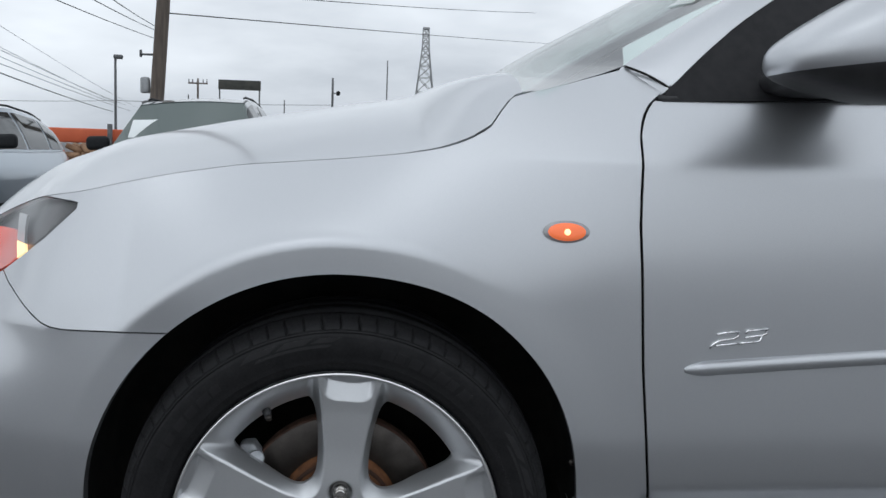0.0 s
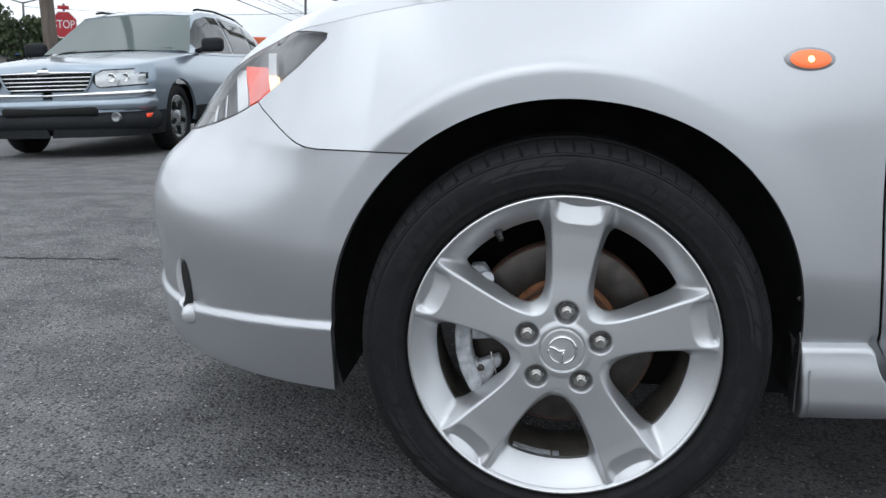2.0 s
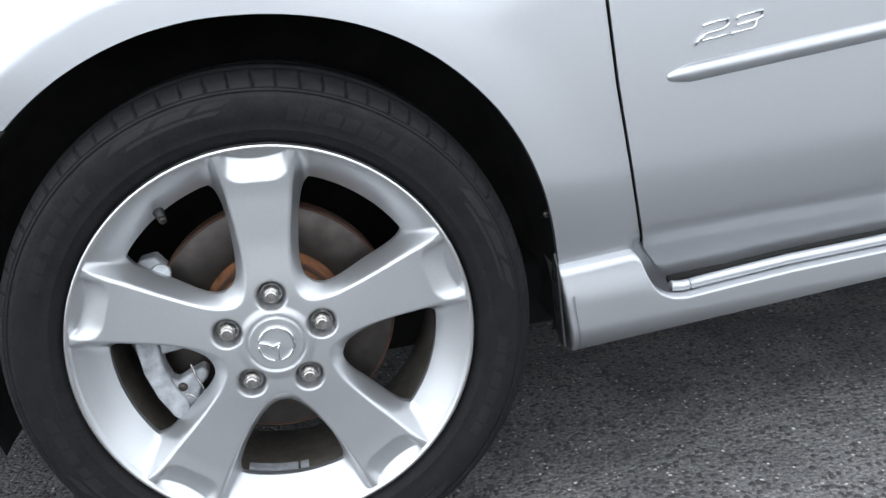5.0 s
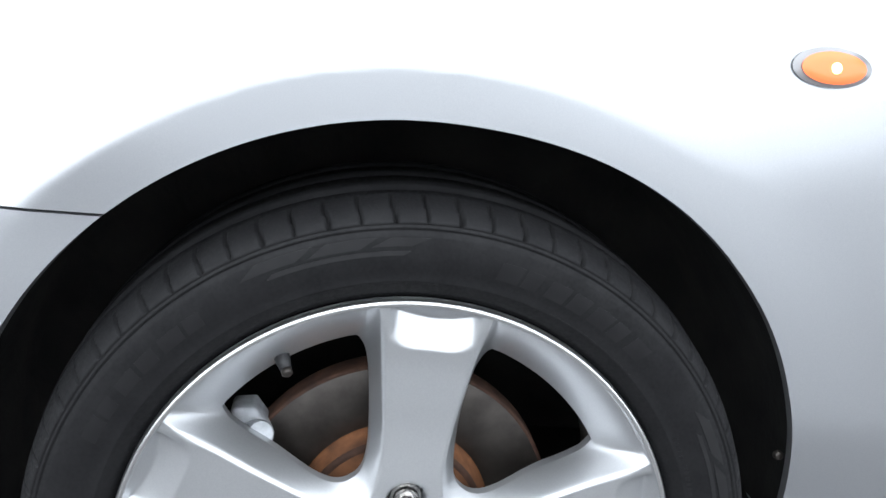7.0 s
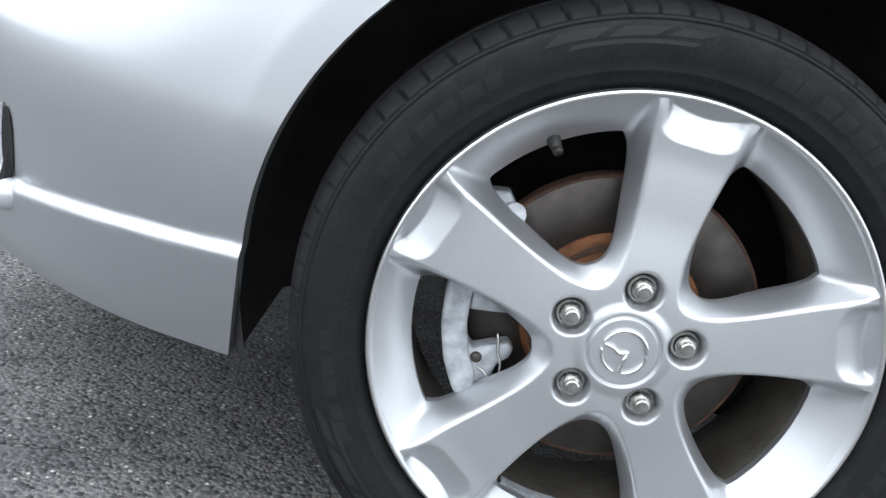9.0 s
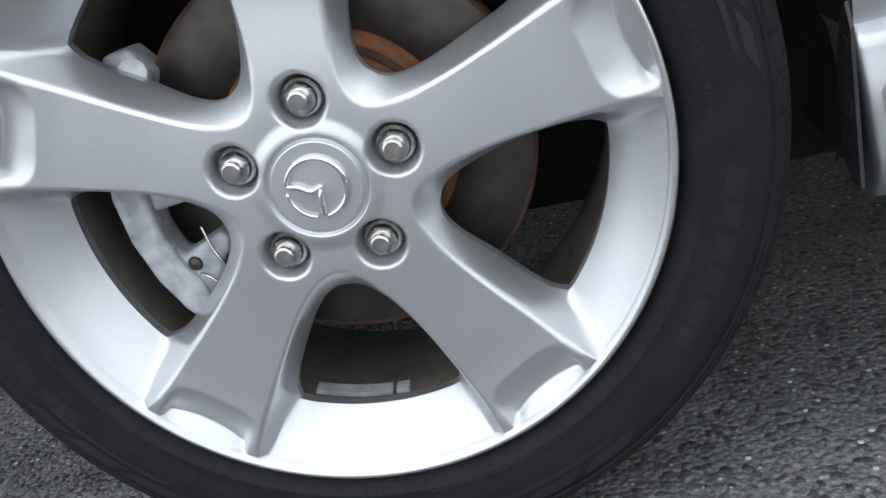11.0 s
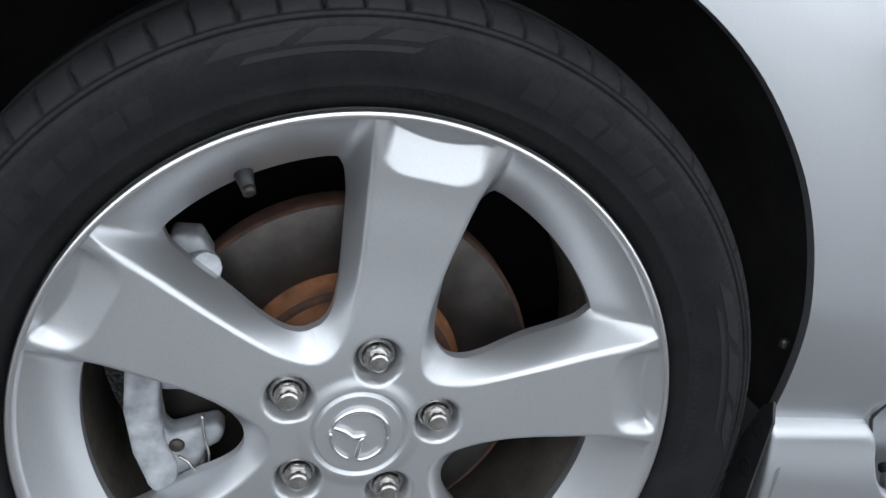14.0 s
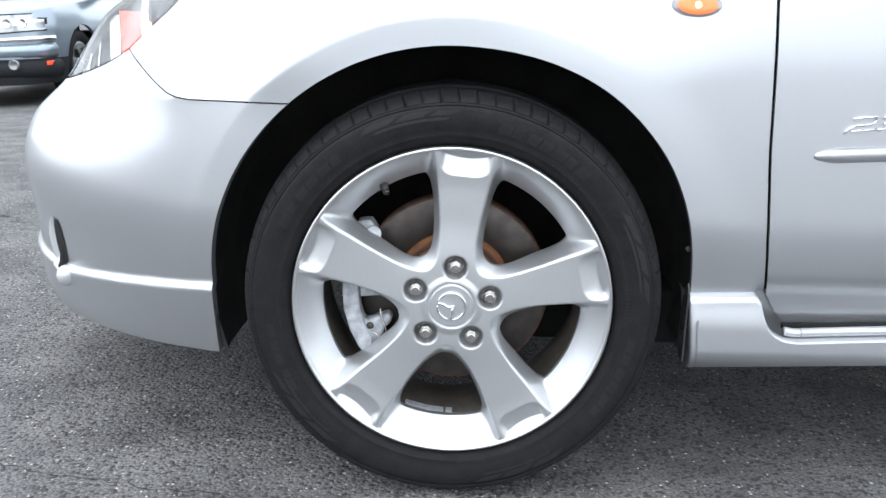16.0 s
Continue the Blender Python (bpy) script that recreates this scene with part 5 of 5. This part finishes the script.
        # headlamp and fog lamp
        def sheet_on_nose(y0, y1, low, high, lift, n=10, mm=6):
            bm = bmesh.new()
            rows = [[bm.verts.new((nose(y, z) + lift, sgn * y, z)) for z in steps(low(y), high(y), mm)] for y in steps(y0, y1, n)]
            for r0, r1 in zip(rows, rows[1:]):
                for j in range(mm):
                    bm.faces.new((r0[j], r0[j + 1], r1[j + 1], r1[j]))
            bmesh.ops.recalc_face_normals(bm, faces=bm.faces)
            if sum(f.normal.x for f in bm.faces) < 0:
                bmesh.ops.reverse_faces(bm, faces=bm.faces)
            edge_return(bm, 0.02)
            return bm

        lo_l, hi_l = curve([0.46, 0.52, 0.88], [0.76, 0.690, 0.715]), curve([0.46, 0.56, 0.88], [0.80, 0.872, 0.880])
        lampo = part("headlamp", sheet_on_nose(0.47 * width, 0.885 * width, lambda y: lo_l(y / width) * k, lambda y: hi_l(y / width) * k, 0.012), CLAD, top, "clear headlamp with a dark edge")
        part("lamp_shell", sheet_on_nose(0.500 * width, 0.875 * width, lambda y: (lo_l(y / width) + 0.012) * k, lambda y: (hi_l(y / width) - 0.012) * k, 0.020), HEADLAMP, lampo)
        for y in (0.645, 0.755):
            o = part("lamp_bowl", revolve_bm([(0.0, 0.0), (0.030, 0.010), (0.040, 0.022), (0.044, 0.018)], 20, "x"), CHROME, lampo)
            o.location = (nose(y * width, 0.79 * k) + 0.014, sgn * y * width, 0.79 * k)
        o = part("fog_lamp", revolve_bm([(0.0, 0.01), (0.035, 0.008), (0.042, 0.016), (0.048, 0.010), (0.050, -0.02)], 20, "x"), SHELL, top, "round fog lamp")
        o.location = (nose(0.66 * width, 0.42) + 0.045, sgn * 0.66 * width, 0.41)
        part("marker", box_bm((0.17, 0.03, 0.04), (0.72, sgn * 0.905 * width, 0.415), 0.006), AMBER_DIM, top, "amber side marker")
        # wheels
        for x in (0.0, -2.95):
            w = part("wheel", revolve_bm([(0.0, 0.03), (0.06, 0.035), (0.075, 0.01), (0.20, 0.015), (0.225, 0.035), (0.235, 0.02), (0.24, -0.05)], 40), HEADLAMP, top, "silver alloy wheel")
            w.matrix_local = Matrix.Translation((x, sgn * 0.875 * width, 0.36)) @ Matrix.Diagonal((1, sgn, 1, 1))
            for s in range(5):
                a = 2 * math.pi * (s + 0.5) / 5
                part("spoke_gap", box_bm((0.045, 0.012, 0.10), (0, 0.024, 0.0), 0.02), DARK, w).matrix_local = Matrix.Rotation(a, 4, "Y") @ Matrix.Translation((0, 0, 0.145))
            part("tyre", revolve_bm([(0.235, 0.03), (0.25, 0.045), (0.31, 0.05), (0.345, 0.035), (0.36, 0.0), (0.36, -0.14), (0.33, -0.17), (0.24, -0.16)], 48), RUBBER, w, "black tyre")
    # inner dark mass under the bonnet and in the arches
    part("chassis", box_bm((4.6, 1.36 * width, 0.45), (-1.6, 0, 0.44), 0.05), DARK, top)
    # roof and windscreen
    bm = strip_bm([[Vector((f, y, (R(f) + 0.035 * math.cos(y / (0.66 * width) * math.pi / 2) - 0.0) * k)) for f in steps(-3.95, -1.25, 22)] for y in steps(-0.66 * width, 0.66 * width, 12)])
    edge_return(bm, 0.02)
    part("roof", bm, paint, top)
    sc = strip_bm([[Vector((-1.27 + 0.68 * t + 0.10 * math.cos(v * math.pi / 2) * t, v * width * (0.655 + 0.215 * t), (1.605 - low - (0.54 - low) * t + 0.03 * math.cos(v * math.pi / 2)) * k)) for t in steps(0, 1, 8)] for v in steps(-1, 1, 14)])
    scr = part("windscreen", sc, SCREEN, top, "windscreen reflecting grey sky")
    if screen_note:
        part("price_sheet", box_bm((0.34, 0.34, 0.002), (0, 0, 0), 0.0005), STICKER, scr, "white paper sheet").matrix_local = Matrix.Translation((-0.83, -0.50 * width, 1.295 * k)) @ Matrix.Rotation(radians(38), 4, "Y")
    for y0, y1 in ((-0.62, -0.05), (0.02, 0.66)):
        part("wiper", tube_bm([(-0.53, y0 * width, 1.075 * k), (-0.555, (y0 + y1) / 2 * width, 1.105 * k), (-0.60, y1 * width, 1.10 * k)], 0.008, 6), DARK, top, "black wiper")
    # grille: dark mouth, chrome surround, bars, emblem
    nz = lambda y: nose(abs(y) + 0.02, 0.76 * k)
    half = curve([0.66, 0.70, 0.84], [0.36, 0.41, 0.475])
    gm = bmesh.new()
    rows = [[gm.verts.new((nz(u * half(z) * width) + 0.008, u * half(z) * width, z * k)) for z in steps(0.665, 0.842, 5)] for u in steps(-1, 1, 16)]
    for r0, r1 in zip(rows, rows[1:]):
        for j in range(5):
            gm.faces.new((r0[j], r0[j + 1], r1[j + 1], r1[j]))
    bmesh.ops.recalc_face_normals(gm, faces=gm.faces)
    gr = part("grille", gm, DARK, top, "dark grille mouth with chrome bars")
    for j in range(4):
        z = 0.690 + 0.038 * j
        part("grille_bar", tube_bm([(nz(u * half(z) * width) + 0.018, u * half(z) * width, z * k) for u in steps(-1, 1, 14)], 0.0085, 6), CHROME, gr, "chrome grille bar")
    for u in steps(-0.8, 0.8, 8):
        part("grille_post", tube_bm([(nz(u * half(z) * width) + 0.012, u * half(z) * width, z * k) for z in (0.675, 0.835)], 0.006, 5), CLAD, gr)
    part("grille_surround", tube_bm([(nz(u * 0.48 * width) + 0.016, u * 0.485 * width, (0.850 - 0.004 * u * u) * k) for u in steps(-1, 1, 16)], [0.006 + 0.012 * (1 - abs(i - 8) / 8) for i in range(17)], 8), CHROME, gr, "chrome surround")
    part("emblem", box_bm((0.02, 0.12, 0.05), (nz(0) + 0.03, 0, 0.858 * k), 0.009, 3), CHROME, gr, "plain chrome emblem")
    for sgn in (1, -1):
        part("grille_side", tube_bm([(nz(half(z) * width) + 0.014, sgn * (half(z) + 0.012) * width, z * k) for z in steps(0.655, 0.846, 6)], 0.011, 6), paint, gr)
    # bumper with its bright strip and black mouth
    part("bumper_strip", tube_bm([(nose(abs(y) * width, 0.63) + 0.012, y * width, 0.632 + 0.012 * abs(y)) for y in steps(-0.91, 0.91, 30)], [0.010 + 0.024 * abs(i - 15) / 15 for i in range(31)], 8), CHROME, top, "chrome bumper strip")
    part("bumper", tube_bm([(nose(abs(y) * width, 0.52) - 0.05, y * width, 0.535) for y in steps(-0.89, 0.89, 30)], 0.075, 12), paint, top, "body-coloured bumper")
    part("intake", box_bm((0.10, 0.98 * width, 0.085), (1.00, 0, 0.475), 0.03), DARK, top, "black lower air intake")
    part("valance", tube_bm([(nose(abs(y) * width, 0.40) - 0.06, y * width, 0.370) for y in steps(-0.89, 0.89, 30)], 0.095, 12), CLAD, top, "dark lower bumper")
    return top


suv("suv_car", "ice-blue metallic crossover estate with chrome grille bars parked on asphalt", pose(-4.89, 8.17, ground_z(-4.89, 8.17), 3.4, 0, -88.6), BLUE_PAINT, low=0.105)
suv("suv_car", "dark grey crossover with a paper sheet behind its windscreen", pose(-2.02, 8.66, ground_z(-2.02, 8.66), 3.0, 0, -90.9), GREY_PAINT, 0.93, 1.62, True)

# ---- street furniture and distance ----
WOOD = vary(material("weathered_pole_wood", (0.12, 0.095, 0.08), 0.9), 3, (0.085, 0.07, 0.06), (0.16, 0.13, 0.11), 7.0, 0.004, 30, stretch=(6, 6, 0.7))
POLE_GREY = vary(material("grey_metal_pole", (0.12, 0.125, 0.13), 0.55, 0.4), 8, (0.09, 0.095, 0.10), (0.16, 0.165, 0.17))
PALE = vary(material("pale_grey_metal", (0.35, 0.36, 0.37), 0.5, 0.2), 8, (0.28, 0.29, 0.30), (0.40, 0.41, 0.42))
WIRE = material("cable_black", (0.05, 0.05, 0.055), 0.7)
SIGN_RED = vary(material("sign_red", (0.42, 0.02, 0.03), 0.45), 6, (0.36, 0.016, 0.025), (0.46, 0.025, 0.035))
SIGN_WHITE = material("sign_white", (0.75, 0.75, 0.75), 0.5)
ORANGE = vary(material("faded_orange_paint", (0.55, 0.10, 0.035), 0.6), 2, (0.48, 0.085, 0.03), (0.62, 0.13, 0.05))
BOARD = vary(material("billboard_back", (0.05, 0.05, 0.045), 0.8), 1.5, (0.04, 0.042, 0.038), (0.07, 0.07, 0.06))


def pole(name, label, x, y, top_z, r0, r1, mat=WOOD, lean=(0, 0)):
    base = ground_z(x, y)
    t = thing(name, label, "pole", pose(x, y, base))
    part("shaft", tube_bm([(lean[0] * u, lean[1] * u, (top_z - base) * u) for u in steps(-0.03, 1, 8)], [r0 + (r1 - r0) * u for u in steps(0, 1, 8)], 14), mat, t)
    return t


# near utility pole with transformer and side arm
p1 = pole("utility_pole", "weathered wooden utility pole with a grey transformer can", -4.06, 16.2, 11.3, 0.135, 0.10, lean=(0.76, 0))
part("transformer", revolve_bm([(0.0, 0.22), (0.07, 0.21), (0.09, 0.18), (0.09, -0.05), (0.08, -0.08), (0.0, -0.08)], 20, "z"), PALE, p1, "grey transformer can").location = (-0.08, 0.0, 2.19)
part("side_arm", tube_bm([(0.12, 0, 2.82), (-0.16, 0, 2.82)], 0.02, 8), POLE_GREY, p1)
part("insulator", tube_bm([(-0.16, 0, 2.77), (-0.16, 0, 2.90)], 0.025, 8), POLE_GREY, p1)
part("collar", revolve_bm([(0.13, -0.05), (0.19, -0.03), (0.19, 0.03), (0.13, 0.05)], 20, "z"), POLE_GREY, p1).location = (0.05, 0, 1.92)
pole("utility_pole", "dark wooden utility pole beside the stop sign", -8.08, 13.0, 9.0, 0.115, 0.10, lean=(-0.55, 0))
p2 = pole("utility_pole", "slender leaning utility pole with step rungs", -21.95, 37.5, 6.4, 0.11, 0.08, lean=(-0.6, 0))
for z in (4.6, 5.2, 5.8, 6.3):
    part("rung", tube_bm([(-0.2 - 0.087 * z, 0, z), (0.2 - 0.087 * z, 0, z)], 0.03, 6), POLE_GREY, p2)
lp = pole("street_lamp", "dark street lamp with a flood head", -18.0, 65.5, 7.0, 0.10, 0.085, POLE_GREY)
part("lamp_head", box_bm((0.62, 0.4, 0.30), (0.20, 0, 7.45), 0.08), POLE_GREY, lp, "dark flood head")
tp = pole("utility_pole", "far utility pole with a cross arm", -23.3, 125.6, 10.0, 0.16, 0.13)
part("cross_arm", box_bm((2.6, 0.16, 0.20), (0, 0, 9.85), 0.03), WOOD, tp)
for x in (-1.2, -0.7, 0.7, 1.2):
    part("insulator", tube_bm([(x, 0, 9.95), (x, 0, 10.4)], 0.07, 6), POLE_GREY, tp)
l2 = pole("street_lamp", "short pole with a round lamp", -3.18, 78.6, 7.1, 0.11, 0.09, POLE_GREY)
part("lamp_head", revolve_bm([(0.0, 0.22), (0.14, 0.16), (0.20, 0.0), (0.14, -0.16), (0.0, -0.22)], 12, "z"), DARK, l2).location = (0.48, 0, 6.05)
part("lamp_arm", tube_bm([(0, 0, 6.05), (0.45, 0, 6.05)], 0.04, 6), POLE_GREY, l2)
for x, y, z in ((-21.6, 95, 5.8), (-19.6, 100, 6.4), (-10.2, 110, 6.7), (4.7, 250, 25.8)):
    pole("utility_pole", "thin far pole against the sky", x, y, z, 0.09 if y < 200 else 0.22, 0.07 if y < 200 else 0.15, POLE_GREY)
sl = pole("street_lamp", "street lamp with two curved arms", -36.7, 60, 3.9, 0.09, 0.07, POLE_GREY)
for a in (-1, 1):
    part("arm", tube_bm([(0, 0, 4.3), (a * 1.0, 0, 4.55), (a * 2.4, 0, 4.72)], 0.05, 6), POLE_GREY, sl)

bb = thing("billboard", "dark back of a billboard on two posts", "billboard", pose(-16.5, 117, ground_z(-16, 117)))
part("board", box_bm((5.3, 0.25, 1.15), (0, 0, 9.2), 0.03), BOARD, bb)
part("board_edge", box_bm((5.3, 0.27, 0.10), (0, 0, 9.81), 0.02), POLE_GREY, bb)
for x in (-2.5, 2.5):
    part("post", tube_bm([(x, 0, 0), (x, 0, 8.75)], 0.10, 8), POLE_GREY, bb)

# lattice mast far away
py = thing("pylon", "grey steel lattice transmission pylon far away", "pylon", pose(21.2, 353.7, ground_z(1, 353)))
for sx in (-1, 1):
    for sy in (-1, 1):
        part("leg", tube_bm([(sx * 5.8, sy * 5.8, 0), (sx * 1.35, sy * 1.35, 41), (sx * 1.1, sy * 1.1, 48.5)], 0.22, 5), PALE, py)
for sy in (-1, 1):
    zs = [0, 10, 18, 24.5, 30, 34.5, 38, 41, 43.5, 46, 48.5]
    wd = curve([0, 41, 48.5], [5.8, 1.35, 1.1])
    for a, b in zip(zs, zs[1:]):
        for s in (-1, 1):
            part("brace", tube_bm([(s * wd(a), sy * wd(a), a), (-s * wd(b), sy * wd(b), b)], 0.12, 4), PALE, py)
        part("brace", tube_bm([(-wd(b), sy * wd(b), b), (wd(b), sy * wd(b), b)], 0.12, 4), PALE, py)
part("cap", box_bm((2.6, 2.6, 0.8), (0, 0, 48.9), 0.1), PALE, py)

# stop sign
st = thing("stop_sign", "red octagonal stop sign on a thin post", "sign", pose(-8.46, 14.0, ground_z(-8.46, 14), 0, 0, 8))
zc = 1.15 - ground_z(-8.46, 14)
part("post", tube_bm([(0, 0.02, 0), (0, 0.02, zc + 0.36)], 0.022, 8), POLE_GREY, st)
for rad, th, mat, nm in ((0.245, 0.012, SIGN_WHITE, "border"), (0.228, 0.018, SIGN_RED, "face")):
    part(nm, revolve_bm([(0.0, -th / 2), (rad, -th / 2), (rad, th / 2), (0.0, th / 2)], 8), mat, st, "white border" if nm == "border" else "red face", flat=True).matrix_local = Matrix.Translation((0, 0, zc)) @ Matrix.Rotation(radians(22.5), 4, "Y")
part("plate", box_bm((0.20, 0.012, 0.065), (0.0, 0, zc + 0.29), 0.003), SIGN_RED, st, "small red plate on top")
tc = bpy.data.curves.new("stop_text", "FONT")
tc.body, tc.size, tc.align_x, tc.align_y, tc.extrude = "STOP", 0.17, "CENTER", "CENTER", 0.002
tmp = new("stop_text", tc)
bpy.context.view_layer.update()
me = bpy.data.meshes.new_from_object(tmp)
bpy.data.objects.remove(tmp)
me.transform(Matrix.Translation((0, -0.012, zc)) @ Matrix.Rotation(radians(90), 4, "X") @ Matrix.Diagonal((0.92, 1.15, 1, 1)))
me.materials.clear()
me.materials.append(SIGN_WHITE)
lt = new("lettering", me)
lt.parent = st
lt["label"] = "white letters STOP"

# overhead cables
def cable(a, b, sag, r):
    a, b = Vector(a), Vector(b)
    pts = [a + (b - a) * t - Vector((0, 0, sag * 4 * t * (1 - t))) for t in steps(0, 1, 24)]
    return tagged(part("cable", tube_bm(pts, r, 5, cap=False), WIRE), "black overhead cable strung between poles", "cable", "overhead cables")


for h, x, z, r, s in ((2.84, -18.2, 3.11, 0.020, 0.12), (3.00, -17.0, 3.21, 0.010, 0.1), (3.25, -17.9, 3.66, 0.010, 0.12), (3.44, -17.3, 3.60, 0.010, 0.12), (3.62, -17.9, 3.75, 0.008, 0.15), (4.26, -16.4, 3.40, 0.007, 0.15)):
    cable((-8.27, 13.0, h), (x, 65.5, z), s, r)
cable((-3.70, 16.2, 3.28), (53.7, 200.0, 26.6), 0.4, 0.012)
cable((-8.4, 60.0, 10.8), (24.0, 133.0, 22.0), 0.2, 0.03)
for x, y, z, h in ((-2.50, 5.3, 2.15, 2.95), (-2.20, 5.3, 2.14, 3.02), (-3.30, 6.5, 2.30, 2.80)):
    cable((-3.93, 16.2, h), (x, y, z), 0.03, 0.006)
cable((-3.15, 78.6, 4.78), (-18.05, 65.5, 3.9), 0.1, 0.018)
cable((-18.0, 65.5, 3.9), (-36.7, 60.0, 3.6), 0.3, 0.015)

# orange barrier with a wood pile, behind the cars
ob = thing("barrier", "faded orange barrier with posts behind the parked cars", "barrier", pose(-6.4, 21.0, ground_z(-6.4, 21), 0, 0, 3))
part("beam", box_bm((3.6, 0.25, 0.34), (0.0, 0, 1.46), 0.03), ORANGE, ob)
for x in (-1.6, -0.5, 0.6, 1.6):
    part("post", box_bm((0.10, 0.12, 1.34), (x, 0.02, 0.67), 0.01), POLE_GREY, ob)
part("post", box_bm((0.10, 0.12, 1.75), (0.35, -0.3, 0.875), 0.01), POLE_GREY, ob)
LOG = vary(material("split_log", (0.24, 0.13, 0.07), 0.9), 9, (0.15, 0.075, 0.04), (0.36, 0.22, 0.13), 5.0)
rnd = random.Random(4)
pile = thing("wood_pile", "heap of split brown firewood on the ground", "wood pile", pose(-6.3, 20.2, ground_z(-6.3, 20.2)))
for i in range(110):
    row = min(rnd.randrange(9), rnd.randrange(9))
    x, z = rnd.uniform(-1.2 + 0.11 * row, 1.2 - 0.11 * row), 0.09 + 0.15 * row
    o = part("log", tube_bm([(-0.2, 0, 0), (0.2, 0, 0)], [0.08 * rnd.uniform(0.7, 1.1), 0.08 * rnd.uniform(0.7, 1.1)], 6), LOG, pile)
    o.matrix_local = pose(x, rnd.uniform(-0.2, 0.2), z, rnd.uniform(-20, 20), rnd.uniform(-25, 25), rnd.uniform(-70, 70))

# far shops and trees
LEAF = vary(material("leaves", (0.05, 0.075, 0.03), 0.7), 0.6, (0.028, 0.045, 0.018), (0.085, 0.115, 0.05))
BARK = vary(material("bark", (0.09, 0.07, 0.055), 0.9), 4, (0.06, 0.05, 0.04), (0.12, 0.10, 0.08))


def tree(x, y, h, spread, seed):
    rnd = random.Random(seed)
    t = thing("tree", "dark green broadleaf tree with an uneven crown", "tree", pose(x, y, ground_z(x, y)), "far trees")
    tb = tube_bm([(0, 0, 0), (0.05, 0, h * 0.25), (0.0, 0.05, h * 0.5), (0.1, 0, h * 0.8)], [0.20, 0.16, 0.11, 0.04], 8)
    for i in range(7):
        a = rnd.uniform(0, 6.28)
        tube_bm([(0, 0, h * rnd.uniform(0.28, 0.5)), (math.cos(a) * spread * 0.5, math.sin(a) * spread * 0.5, h * rnd.uniform(0.6, 0.85))], [0.08, 0.02], 5, tb)
    part("trunk", tb, BARK, t)
    bm = bmesh.new()
    blobs = [(Vector((rnd.uniform(-1, 1) * spread * 0.7, rnd.uniform(-1, 1) * spread * 0.7, h * rnd.uniform(0.42, 0.9))), rnd.uniform(0.25, 0.5) * spread) for _ in range(16)]
    for c, r in blobs:
        for _ in range(240):
            d = Vector((rnd.gauss(0, 1), rnd.gauss(0, 1), rnd.gauss(0, 1))).normalized() * r * rnd.uniform(0.55, 1.08)
            d.z *= 0.75
            s = rnd.uniform(0.07, 0.15)
            q = Euler((rnd.uniform(0, 6.3), rnd.uniform(0, 6.3), rnd.uniform(0, 6.3))).to_matrix()
            bm.faces.new([bm.verts.new(c + d + q @ Vector(v) * s) for v in ((-1, -0.5, 0), (0.2, -0.7, 0.1), (1, 0, 0), (0.1, 0.7, 0.1))])
    part("crown", bm, LEAF, t, flat=True)


tree(-28.9, 40, 3.0, 2.3, 1)
tree(-26.4, 38.5, 2.9, 2.0, 2)
tree(-25.0, 40, 2.5, 1.5, 3)
tree(-23.3, 41, 2.2, 1.2, 4)
tree(-31.9, 42, 3.1, 2.6, 5)
SHOP = vary(material("pale_shop_wall", (0.35, 0.33, 0.30), 0.85), 0.5, (0.30, 0.285, 0.26), (0.40, 0.38, 0.35))
AWNING = vary(material("blue_awning", (0.06, 0.13, 0.32), 0.7), 1.0, (0.05, 0.11, 0.28), (0.08, 0.16, 0.37))


def shop(x, y, w, h, rot, label, band):
    t = thing("shop", label, "building", pose(x, y, ground_z(x, y), 0, 0, rot))
    part("wall", box_bm((w, 6, h), (0, 3, h / 2), 0.05), SHOP, t)
    part("roof", box_bm((w + 0.4, 6.4, 0.25), (0, 3, h + 0.12), 0.05), BOARD, t)
    part("awning", box_bm((w, 0.8, 0.5), (0, -0.4, h * 0.62), 0.05), band, t, "coloured awning band")
    n = max(2, int(w / 2.2))
    for i in range(n):
        part("window", box_bm((w / n * 0.62, 0.12, h * 0.36), (-w / 2 + (i + 0.5) * w / n, -0.03, h * 0.28), 0.01), TINT, t)


shop(-40, 58, 22, 1.6, 25, "low pale shop with a blue awning band", AWNING)
shop(-6, 170, 60, 3.0, 0, "low far building with a dull roof", BOARD)
shop(-95, 150, 60, 3.2, 15, "low far building with an orange band", ORANGE)
shop(70, 190, 90, 3.4, -8, "low far building with a dull band", BOARD)

crack([(-0.95, 0.10), (-0.72, 0.02), (-0.5, -0.02), (-0.28, -0.05)], 0.0014)
crack([(-1.5, 0.06), (-1.2, 0.10), (-0.95, 0.10)], 0.002)
crack([(-2.3, 1.7), (-1.9, 1.62), (-1.5, 1.7)], 0.012)
crack([(-0.66, 0.13), (-0.50, 0.147), (-0.40, 0.186), (-0.34, 0.162), (-0.24, 0.19)], 0.0012)
